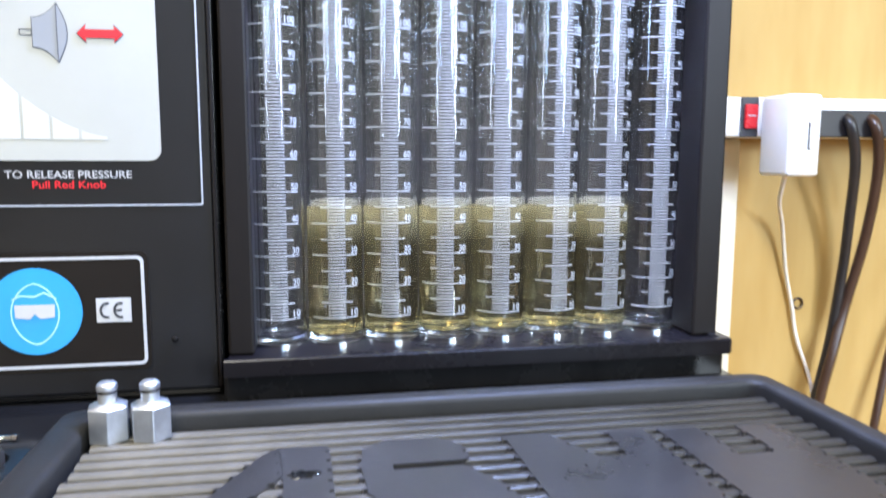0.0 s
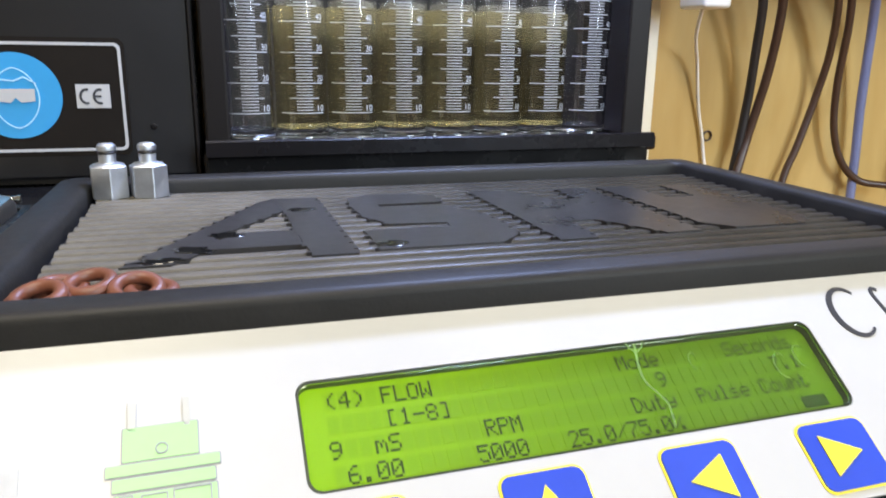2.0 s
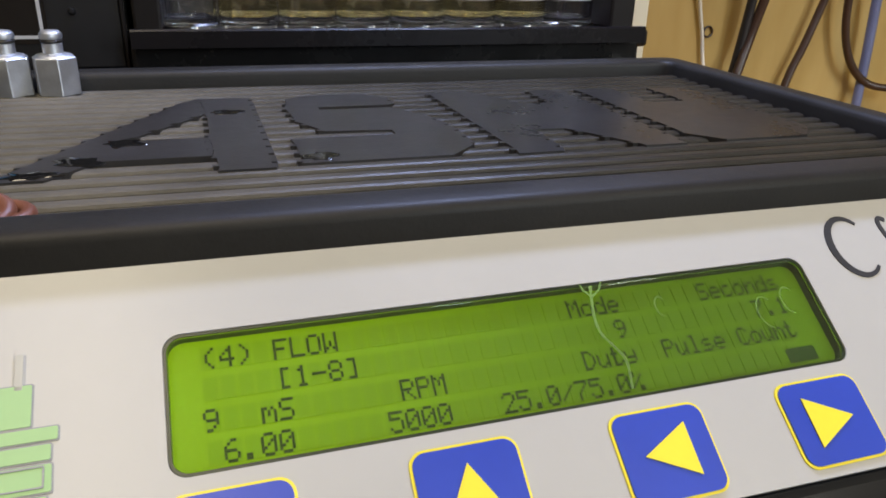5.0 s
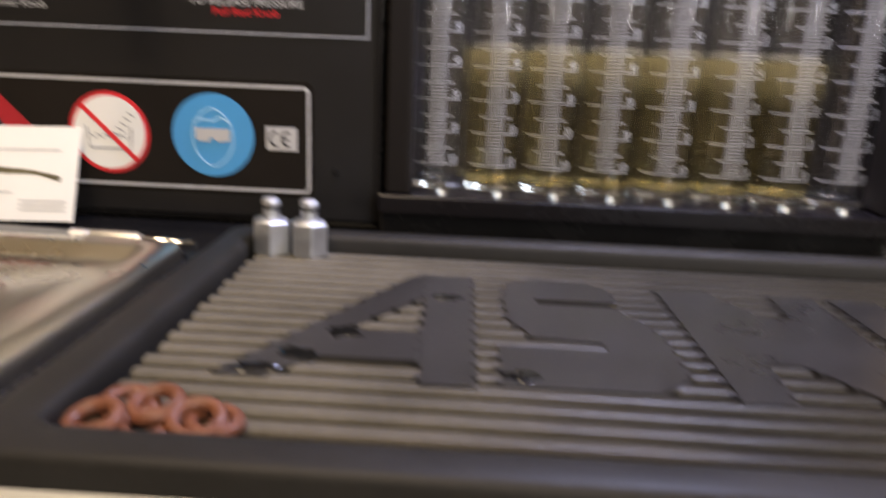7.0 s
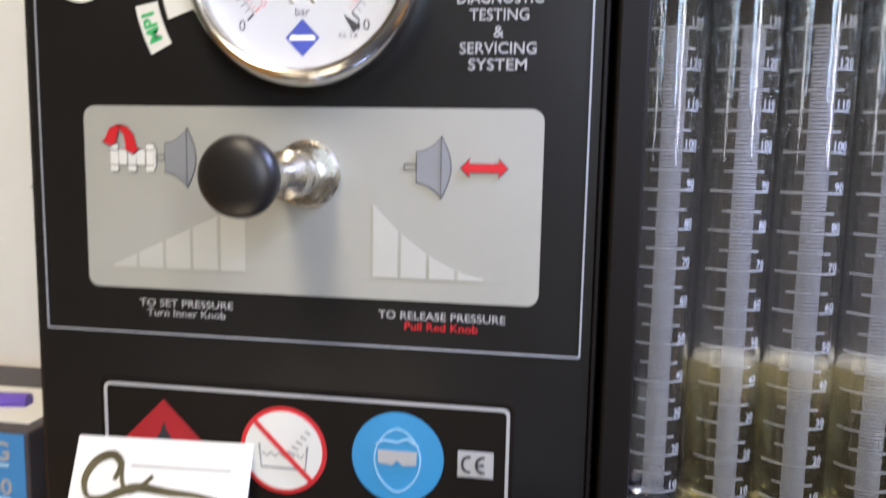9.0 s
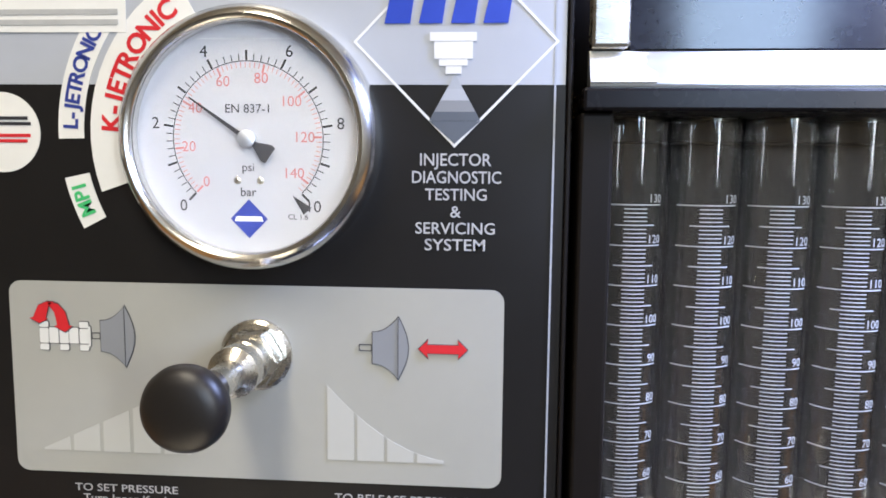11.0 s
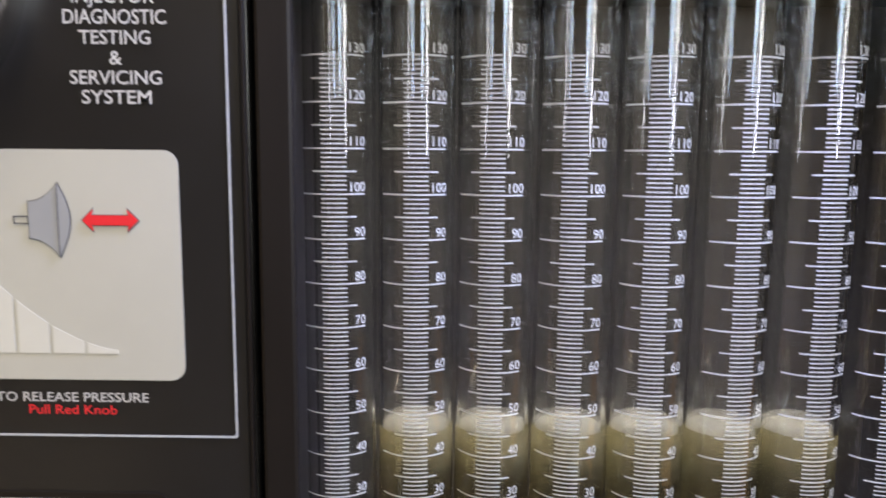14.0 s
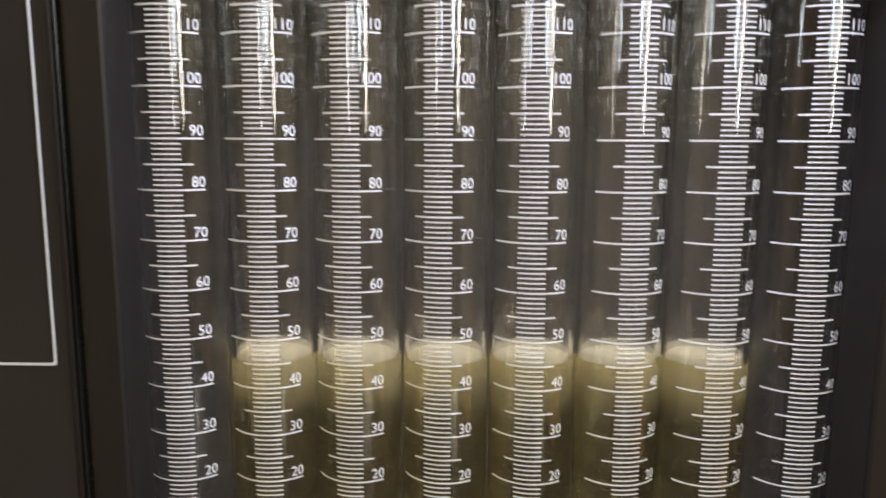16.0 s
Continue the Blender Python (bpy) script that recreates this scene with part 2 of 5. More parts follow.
def cloudy(m, z0, z1, lo, hi):
    """The fluid is cloudier near its frothy surface: less goes through it there."""
    nt = m.node_tree
    b = nt.nodes["Principled BSDF"]
    g = nt.nodes.new("ShaderNodeNewGeometry")
    sep = nt.nodes.new("ShaderNodeSeparateXYZ")
    nt.links.new(g.outputs["Position"], sep.inputs[0])
    n = nt.nodes.new("ShaderNodeTexNoise")
    n.inputs["Scale"].default_value = 70
    nt.links.new(g.outputs["Position"], n.inputs["Vector"])
    ad = nt.nodes.new("ShaderNodeMath")
    ad.operation = "MULTIPLY_ADD"
    ad.inputs[1].default_value = 0.02
    nt.links.new(n.outputs["Fac"], ad.inputs[0])
    nt.links.new(sep.outputs["Z"], ad.inputs[2])
    r = nt.nodes.new("ShaderNodeMapRange")
    r.inputs["From Min"].default_value, r.inputs["From Max"].default_value = z0 + 0.025, z1 + 0.025
    r.inputs["To Min"].default_value, r.inputs["To Max"].default_value = lo, hi
    nt.links.new(ad.outputs[0], r.inputs["Value"])
    nt.links.new(r.outputs[0], b.inputs["Transmission Weight"])
    b.inputs["Roughness"].default_value = 0.04


cloudy(FUEL, 1.143, 1.184, 0.9960, 0.80)
FOAM = mat("fluid_froth", (0.15, 0.13, 0.075), 0.7, var=0.4, scale=350, bump=0.2, bscale=1500)
FOAM.node_tree.nodes["Principled BSDF"].inputs["Alpha"].default_value = 0.30
# an oily film clouds the glass a little
GLASS = clear("tube_glass", (0.975, 0.98, 0.98), 1.47)
GLASS.node_tree.nodes["Principled BSDF"].inputs["Transmission Weight"].default_value = 0.9981
LENS = clear("dial_glass", (0.99, 0.99, 0.99), 1.50)
PANE = clear("smeared_window", (0.97, 0.98, 0.96), 1.50, 0.02)
pn = PANE.node_tree.nodes.new("ShaderNodeTexNoise")
pn.inputs["Scale"].default_value, pn.inputs["Detail"].default_value = 160, 3
pb = PANE.node_tree.nodes.new("ShaderNodeBump")
pb.inputs["Strength"].default_value, pb.inputs["Distance"].default_value = 0.05, 0.0006
pg = PANE.node_tree.nodes.new("ShaderNodeNewGeometry")
PANE.node_tree.links.new(pg.outputs["Position"], pn.inputs["Vector"])
PANE.node_tree.links.new(pn.outputs["Fac"], pb.inputs["Height"])
PANE.node_tree.links.new(pb.outputs["Normal"], PANE.node_tree.nodes["Principled BSDF"].inputs["Normal"])


def wavy(m, strength, scale, stretch):
    """Uneven drawn glass: long shallow waves along the tube."""
    nt = m.node_tree
    n, bp = nt.nodes.new("ShaderNodeTexNoise"), nt.nodes.new("ShaderNodeBump")
    g, mp = nt.nodes.new("ShaderNodeNewGeometry"), nt.nodes.new("ShaderNodeMapping")
    n.inputs["Scale"].default_value, n.inputs["Detail"].default_value = scale, 3
    bp.inputs["Strength"].default_value, bp.inputs["Distance"].default_value = strength, 0.0006
    mp.inputs["Scale"].default_value = (1.0, 1.0, stretch)
    nt.links.new(g.outputs["Position"], mp.inputs["Vector"])
    nt.links.new(mp.outputs["Vector"], n.inputs["Vector"])
    nt.links.new(n.outputs["Fac"], bp.inputs["Height"])
    nt.links.new(bp.outputs["Normal"], nt.nodes["Principled BSDF"].inputs["Normal"])


wavy(GLASS, 0.007, 320, 0.25)
# fluid runs down the inside of the tubes
WETGLASS = clear("wet_inner_glass", (0.985, 0.985, 0.985), 1.47)
wavy(WETGLASS, 0.13, 380, 0.14)
INNERGLASS = clear("plain_inner_glass", (0.985, 0.985, 0.985), 1.47)
SCALEINK = mat("white_scale_print", (0.45, 0.46, 0.48), 0.5, var=0.1, scale=200)


# ---- mesh helpers ----
def mesh_of(name, bm, material, smooth=False):
    me = bpy.data.meshes.new(name)
    bmesh.ops.recalc_face_normals(bm, faces=bm.faces)
    if smooth:
        for f in bm.faces:
            f.smooth = True
        for e in bm.edges:
            if len(e.link_faces) == 2 and e.calc_face_angle() > radians(38):
                e.smooth = False
    bm.to_mesh(me)
    bm.free()
    me.materials.append(material)
    return me


ORIGIN = {}


def thing(name, at, label, category, group="", kind=""):
    ob = new(name)
    ob.empty_display_size = 0.01
    ob.location = at
    ORIGIN[ob] = Vector(at)
    return tagged(ob, label, category, group, kind)


def part(name, bm, material, parent, label="", smooth=False):
    """Links a bmesh in world places as one mesh under a thing or a part."""
    at = ORIGIN[parent]
    bmesh.ops.translate(bm, verts=bm.verts, vec=-at)
    ob = new(name, mesh_of(name, bm, material, smooth))
    ob.parent = parent
    ORIGIN[ob] = at
    return tagged(ob, label)


def solo(name, bm, material, label, category="", kind="", group="", smooth=False, at=None):
    at = Vector(at) if at is not None else Vector((0, 0, 0))
    bmesh.ops.translate(bm, verts=bm.verts, vec=-at)
    ob = new(name, mesh_of(name, bm, material, smooth))
    ob.location = at
    ORIGIN[ob] = at
    return tagged(ob, label, category, group, kind)


def box(x0, x1, y0, y1, z0, z1, bevel=0.0, seg=2, bm=None):
    b = bm or bmesh.new()
    r = bmesh.ops.create_cube(b, size=1)
    m = Matrix.Translation(((x0 + x1) / 2, (y0 + y1) / 2, (z0 + z1) / 2)) @ Matrix.Diagonal((x1 - x0, y1 - y0, z1 - z0, 1))
    bmesh.ops.transform(b, matrix=m, verts=r["verts"])
    if bevel:
        es = list({e for v in r["verts"] for e in v.link_edges})
        bmesh.ops.bevel(b, geom=es, offset=bevel, segments=seg, affect="EDGES", profile=0.5)
    return b


def prism(pts, depth, m=None, bm=None, base=0.0):
    """A flat outline pushed out along local z from base to base + depth."""
    b = bm or bmesh.new()
    lo = [b.verts.new((x, y, base)) for x, y in pts]
    hi = [b.verts.new((x, y, base + depth)) for x, y in pts]
    n = len(pts)
    b.faces.new(hi)
    b.faces.new(lo[::-1])
    for i in range(n):
        b.faces.new((lo[i], lo[(i + 1) % n], hi[(i + 1) % n], hi[i]))
    if m is not None:
        bmesh.ops.transform(b, matrix=m, verts=lo + hi)
    return b


def rounded(x0, x1, y0, y1, r, n=6):
    pts = []
    for cx, cy, a in ((x1 - r, y1 - r, 0), (x0 + r, y1 - r, 90), (x0 + r, y0 + r, 180), (x1 - r, y0 + r, 270)):
        for i in range(n + 1):
            t = radians(a + 90 * i / n)
            pts.append((cx + r * math.cos(t), cy + r * math.sin(t)))
    return pts


def disc(cx, cy, r, n=40, ry=None):
    return [(cx + r * math.cos(2 * math.pi * i / n), cy + (ry or r) * math.sin(2 * math.pi * i / n)) for i in range(n)]


def frame_strip(outer, inner, depth, m=None, bm=None, base=0.0):
    """A band between two outlines of the same count."""
    b = bm or bmesh.new()
    n = len(outer)
    vs = [[b.verts.new((x, y, z)) for x, y in o] for o, z in ((outer, base), (outer, base + depth), (inner, base + depth), (inner, base))]
    for k in range(4):
        a, c = vs[k], vs[(k + 1) % 4]
        for i in range(n):
            j = (i + 1) % n
            b.faces.new((a[i], a[j], c[j], c[i]))
    if m is not None:
        bmesh.ops.transform(b, matrix=m, verts=[v for q in vs for v in q])
    return b


def stroke(pts, width, depth, m=None, bm=None, base=0.0, taper=None):
    """A flat stroke of that width along points."""
    n = len(pts)
    left, right = [], []
    for i, (x, y) in enumerate(pts):
        a, c = pts[max(0, i - 1)], pts[min(n - 1, i + 1)]
        dx, dy = c[0] - a[0], c[1] - a[1]
        d = math.hypot(dx, dy) or 1
        w = width / 2 * (taper[i] if taper else 1)
        left.append((x - dy / d * w, y + dx / d * w))
        right.append((x + dy / d * w, y - dx / d * w))
    b = bm or bmesh.new()
    vs = []
    for i in range(n):
        vs.append([b.verts.new((*left[i], base)), b.verts.new((*right[i], base)), b.verts.new((*right[i], base + depth)), b.verts.new((*left[i], base + depth))])
    for i in range(n - 1):
        for k in range(4):
            j = (k + 1) % 4
            b.faces.new((vs[i][k], vs[i][j], vs[i + 1][j], vs[i + 1][k]))
    b.faces.new(vs[0])
    b.faces.new(vs[-1][::-1])
    if m is not None:
        bmesh.ops.transform(b, matrix=m, verts=[v for q in vs for v in q])
    return b


def lathe(profile, m=None, n=40, bm=None):
    """Turns (radius, height) points about local z."""
    b = bm or bmesh.new()
    rings = []
    for r, z in profile:
        if r < 1e-7:
            rings.append([b.verts.new((0, 0, z))])
        else:
            rings.append([b.verts.new((r * math.cos(2 * math.pi * i / n), r * math.sin(2 * math.pi * i / n), z)) for i in range(n)])
    for a, c in zip(rings, rings[1:]):
        for i in range(n):
            j = (i + 1) % n
            if len(a) == 1 and len(c) == 1:
                continue
            if len(a) == 1:
                b.faces.new((a[0], c[i], c[j]))
            elif len(c) == 1:
                b.faces.new((a[i], a[j], c[0]))
            else:
                b.faces.new((a[i], a[j], c[j], c[i]))
    if m is not None:
        bmesh.ops.transform(b, matrix=m, verts=[v for q in rings for v in q])
    return b


def torus(R, r, m=None, n=36, k=10, bm=None):
    return lathe([(R + r * math.cos(2 * math.pi * i / k), r * math.sin(2 * math.pi * i / k)) for i in range(k + 1)], m, n, bm)


def smooth_path(pts, steps=8):
    out = []
    P = [Vector(p) for p in pts]
    for i in range(len(P) - 1):
        p0, p1, p2, p3 = P[max(0, i - 1)], P[i], P[i + 1], P[min(len(P) - 1, i + 2)]
        for s in range(steps):
            t = s / steps
            out.append(0.5 * (2 * p1 + (p2 - p0) * t + (2 * p0 - 5 * p1 + 4 * p2 - p3) * t * t + (3 * p1 - p0 - 3 * p2 + p3) * t ** 3))
    out.append(P[-1])
    return out


def tube(pts, r, n=10, bm=None):
    """A round cable along points."""
    b = bm or bmesh.new()
    rings = []
    up = Vector((0.3, 0.9, 0.2))
    for i, p in enumerate(pts):
        d = (pts[min(len(pts) - 1, i + 1)] - pts[max(0, i - 1)]).normalized()
        u = d.cross(up).normalized()
        w = d.cross(u)
        rings.append([b.verts.new(p + r * (math.cos(2 * math.pi * k / n) * u + math.sin(2 * math.pi * k / n) * w)) for k in range(n)])
    for a, c in zip(rings, rings[1:]):
        for k in range(n):
            b.faces.new((a[k], a[(k + 1) % n], c[(k + 1) % n], c[k]))
    b.faces.new(rings[0])
    b.faces.new(rings[-1][::-1])
    return b


LETTERS = {}


def lettering(text, height=0.0, width=0.0, m=None, centre=True, bm=None, depth=0.00025, lean=0.0, fat=0.0):
    """Words as flat meshes, scaled to a height of capitals and, where given, a width."""
    key = (text, fat)
    if key not in LETTERS:
        cu = bpy.data.curves.new("words", "FONT")
        cu.body, cu.size, cu.resolution_u, cu.offset = text, 1.0, 3, fat
        ob = new("words", cu)
        dg = bpy.context.evaluated_depsgraph_get()
        me = bpy.data.meshes.new_from_object(ob.evaluated_get(dg))
        bpy.data.objects.remove(ob)
        bpy.data.curves.remove(cu)
        LETTERS[key] = ([tuple(v.co) for v in me.vertices], [tuple(q.vertices) for q in me.polygons])
        bpy.data.meshes.remove(me)
    vs, fs = LETTERS[key]
    xs = [v[0] for v in vs]
    x0, x1 = min(xs), max(xs)
    sy = height / 0.70
    sx = width / (x1 - x0) if width else sy
    b = bm or bmesh.new()
    made = []
    off = (x0 + x1) / 2 if centre else x0
    for x, y, z in vs:
        made.append(b.verts.new(((x - off) * sx + lean * y * sy, y * sy, depth)))
    for f in fs:
        try:
            b.faces.new([made[i] for i in f])
        except ValueError:
            pass
    if m is not None:
        bmesh.ops.transform(b, matrix=m, verts=made)
    return b


# the tower's face: local x to the right, local y up, local z towards the viewer
FACE_Y = 0.371
FACE = Matrix(((1, 0, 0, 0), (0, 0, -1, FACE_Y), (0, 1, 0, 0), (0, 0, 0, 1)))
# the sloping console: local x to the right, local y up the slope
SLOPE = radians(36.3)
CON = Matrix(((1, 0, 0, 0), (0, math.cos(SLOPE), -math.sin(SLOPE), 0.0655), (0, math.sin(SLOPE), math.cos(SLOPE), 1.0447), (0, 0, 0, 1)))


def on_face(x, z, turn=0.0, lift=0.0):
    return FACE @ Matrix.Translation((x, z, lift)) @ Matrix.Rotation(radians(turn), 4, "Z")


# the prints on the console sit half a degree askew
PLATE = CON
CON = CON @ Matrix.Translation((0.06, 0.04, 0)) @ Matrix.Rotation(radians(0.65), 4, "Z") @ Matrix.Translation((-0.06, -0.04, 0))


# ---- the room ----
solo("floor", box(-2.0, 2.6, -2.4, 0.75, -0.05, 0.0), CONCRETE, "grey concrete workshop floor", "floor", "structure")
solo("ceiling", box(-2.0, 2.6, -2.4, 0.75, 2.46, 2.52), CEILPAINT, "plain off-white painted workshop ceiling", "ceiling", "structure")
solo("wall_north", box(-2.0, 2.6, 0.548, 0.62, 0.0, 2.46), YWALL, "ochre yellow painted board wall with stains", "wall", "structure")
solo("wall_west", box(-2.1, -2.0, -2.4, 0.62, 0.0, 2.46), PLAINWALL, "plain painted workshop wall", "wall", "structure")
solo("wall_east", box(2.6, 2.7, -2.4, 0.62, 0.0, 2.46), PLAINWALL, "plain painted workshop wall", "wall", "structure")
solo("wall_south", box(-2.0, 2.6, -2.5, -2.4, 0.0, 2.46), PLAINWALL, "plain painted workshop wall", "wall", "structure")
solo("trim", box(0.285, 0.356, 0.538, 0.548, 0.93, 1.222, 0.002), CREAMWALL, "cream painted upright batten on the yellow wall", "trim", "structure")
for nm, wx, hw, low, high in (("window_1", 0.9, 0.26, 1.32, 2.42), ("window_2", 1.75, 0.26, 1.32, 2.42)):
    win = thing(nm, (wx, -2.4, (low + high) / 2), "daylit window with a white frame", "window", kind="structure")
    for a, c, lo, hi in ((-hw - 0.05, -hw, low, high), (hw, hw + 0.05, low, high), (-hw, hw, low, low + 0.05), (-hw, hw, high - 0.05, high)):
        part("window_frame", box(wx + a, wx + c, -2.398, -2.345, lo, hi, 0.004), PLASTICW, win)
bench = thing("workbench", (0, 0.25, 0), "plain wooden workbench under the test machine", "workbench")
part("bench_top", box(-1.4, 1.5, 0.03, 0.546, 0.885, 0.93, 0.003), WOOD, bench)
for lx in (-1.32, 1.42):
    for ly in (0.08, 0.5):
        part("leg", box(lx - 0.035, lx + 0.035, ly - 0.035, ly + 0.035, 0.0, 0.885, 0.003), WOOD, bench)

# the right fitting only houses the added fill strip
for lx, ly, hw in ((-0.290, -0.45, 0.125), (0.9, -1.3, 0.1)):
    f = thing("ceiling_light", (lx, ly, 2.46), "unseen white ceiling batten, the right one added for fill light", "ceiling light", "ceiling lights")
    part("housing", box(lx - hw, lx + hw, ly - 0.62, ly + 0.62, 2.385, 2.46, 0.006), PLASTICW, f)

# pale sheet and batten on the wall behind the tower
poster = thing("wall_sheet", (-0.75, 0.545, 1.4), "large white printed sheet with faint green marks on the wall", "poster")
part("sheet", box(-1.15, -0.36, 0.5445, 0.5475, 1.105, 1.78), PAPER, poster)
rng = random.Random(5)
for i in range(16):
    cx, cz = -0.5 + rng.uniform(-0.16, 0.08), 1.16 + i * 0.026 + rng.uniform(-0.01, 0.01)
    pts = [(cx + rng.uniform(0.5, 1) * 0.012 * math.cos(a), cz + rng.uniform(0.4, 1) * 0.008 * math.sin(a)) for a in np.linspace(0, 6.0, 11)]
    part("printed_mark", prism(pts, 0.0004, Matrix(((1, 0, 0, 0), (0, 0, -1, 0.5443), (0, 1, 0, 0), (0, 0, 0, 1)))), PALEGREEN if i % 3 else MIDGREY, poster)
solo("shelf_batten", box(-1.2, -0.33, 0.515, 0.547, 1.072, 1.103, 0.002), WOOD, "orange varnished wooden batten under the white sheet", "batten")

# ---- machine base and console ----
base = thing("test_machine_base", (-0.03, 0.3, 0.93), "black steel injector test machine base with a sloping cream control panel", "test machine")
YZ = Matrix(((0, 0, 1, 0), (1, 0, 0, 0), (0, 1, 0, 0), (0, 0, 0, 1)))
prof = [(0.066, 1.0405), (0.062, 1.036), (0.074, 0.9305), (0.53, 0.9305), (0.53, 1.083), (0.1225, 1.083)]
b = prism(prof, 0.559, YZ @ Matrix.Translation((0, 0, -0.312)))
part("cabinet", b, DECK, base)
# display window in the plate
U0, U1, V0, V1 = -0.0147, 0.1402, 0.0240, 0.0529
hole = [(lambda p: (p.x, p.y))(PLATE.inverted() @ CON @ Vector((u, v, 0))) for u, v in rounded(U0, U1, V0, V1, 0.0036)]
plate = part("control_plate", frame_strip(rounded(-0.309, 0.244, 0.0, 0.0698, 0.002), hole, 0.0016, PLATE, base=-0.0008), CREAM, base, "cream printed sloping control plate")
part("plate_edge", box(-0.309, 0.244, 0.1225, 0.1250, 1.0832, 1.0850), BLACK, base)

# the display lies a few millimetres behind its window
lcd = part("lcd_display", frame_strip(rounded(U0 + 0.0001, U1 - 0.0001, V0 + 0.0001, V1 - 0.0001, 0.0036), rounded(U0 + 0.0007, U1 - 0.0007, V0 + 0.0007, V1 - 0.0007, 0.0032), 0.0039, CON, base=-0.0033), LCDFRAME, base, "green four-line character display showing flow test values")
part("screen", prism(rounded(U0 + 0.0006, U1 - 0.0006, V0 + 0.0006, V1 - 0.0006, 0.0030), 0.0004, CON, base=-0.0030), LCDBACK, lcd)
b = bmesh.new()
for r in range(4):
    for c in range(40):
        u, v = -0.0078 + c * 0.00345, 0.0456 - r * 0.0065
        if u + 0.003 < U1 - 0.004:
            prism([(u, v), (u + 0.0030, v), (u + 0.0030, v + 0.0048), (u, v + 0.0048)], 0.0001, CON, b, -0.0025)
tagged(part("character_cells", b, LCDCELL, lcd), kind="stuff")
WORDS = [("(4)", -0.0076, 0), ("FLOW", 0.0066, 0), ("Mode", 0.0740, 0), ("Seconds", 0.1094, 0), ("[1-8]", 0.0068, 1), ("9", 0.0840, 1), ("7.1", 0.1227, 1),
         ("9", -0.0082, 2), ("mS", 0.0028, 2), ("RPM", 0.0312, 2), ("Duty", 0.0736, 2), ("Pulse Count", 0.0942, 2), ("6.00", -0.0048, 3), ("5000", 0.0275, 3), ("25.0/75.0%", 0.0522, 3)]
# five by seven dots a character, a row in two hexadecimal digits
DOTS = {"(": "02040808080402", ")": "08040202020408", "4": "02060A121F0202", "F": "1F10101E101010", "L": "1010101010101F", "O": "0E11111111110E", "W": "11111115151B11",
        "M": "111B1515111111", "o": "00000E1111110E", "d": "01010D1311110F", "e": "00000E111F100E", "S": "0F10100E01011E", "c": "00000E1010110E", "n": "00001619111111", "s": "00000E100E011E",
        "[": "0E08080808080E", "]": "0E02020202020E", "1": "040C040404040E", "-": "0000001F000000", "8": "0E11110E11110E", "9": "0E11110F01020C", "7": "1F010204080808", ".": "00000000000C0C",
        "m": "00001A15151111", "R": "1E11111E141211", "P": "1E11111E101010", "D": "1C12111111121C", "u": "0000111111130D", "t": "08081C0808090E", "y": "000011110F010E", "l": "0C04040404040E",
        "C": "0E11101010110E", "6": "0608101E11110E", "0": "0E11131519110E", "5": "1F101E0101110E", "2": "0E11010204081F", "/": "00010204081000", "%": "18190204081303", " ": "00000000000000"}
for w, u, line in WORDS:
    b = bmesh.new()
    for k, ch in enumerate(w):
        for r in range(7):
            bits = int(DOTS[ch][2 * r:2 * r + 2], 16)
            for c in range(5):
                if bits >> (4 - c) & 1:
                    x, y = u + k * 0.00345 + c * 0.0006, 0.0456 - line * 0.0065 + 0.0047 - r * 0.00067
                    prism([(x, y - 0.00063), (x + 0.00057, y - 0.00063), (x + 0.00057, y), (x, y)], 0.00005, CON, b, -0.00235)
    part("characters", b, LCDINK, lcd)
part("characters", prism([(0.1258, 0.0264), (0.1342, 0.0264), (0.1342, 0.0300), (0.1258, 0.0300)], 0.00005, CON, base=-0.00235), LCDINK, lcd)
pane = part("window_pane", prism(rounded(U0 + 0.0008, U1 - 0.0008, V0 + 0.0008, V1 - 0.0008, 0.0031), 0.0006, CON, base=-0.0002), PANE, lcd, "clear glossy window pane")
pane.visible_shadow = False
# a reflection on the pane, drawn as a pale forked streak
reflection_path = [(0.0806, 0.0528), (0.0795, 0.0485), (0.0786, 0.0440), (0.0788, 0.0400), (0.0808, 0.0365), (0.0824, 0.0330), (0.0820, 0.0290), (0.0814, 0.0262)]
sp = [(p.x, p.y) for p in smooth_path([(u, v, 0) for u, v in reflection_path], 5)]
part("reflection_smear", stroke(sp, 0.0007, 0.00008, CON, base=0.0005, taper=[0.6 + 0.6 * abs(math.sin(i * 0.9)) for i in range(len(sp))]), REFLSMEAR, lcd, "pale reflected streak drawn on the window")
for fork in ([(0.0797, 0.0492), (0.0782, 0.0512), (0.0776, 0.0532)], [(0.0798, 0.0492), (0.0822, 0.0508), (0.0836, 0.0533)]):
    part("reflection_smear", stroke(fork, 0.0005, 0.00008, CON, base=0.0006), REFLSMEAR, lcd)
for u, v, r in ((0.0965, 0.0445, 0.0016), (0.1240, 0.0392, 0.0026), (0.1318, 0.0415, 0.0022)):
    pts = disc(u, v, r, 16, r * 1.6)
    part("reflection_smear", stroke(pts[2:13], 0.0003, 0.00008, CON, base=0.0005), REFLSMEAR, lcd)


KC = CON @ Matrix.Translation((-0.0017, -0.0026, 0))


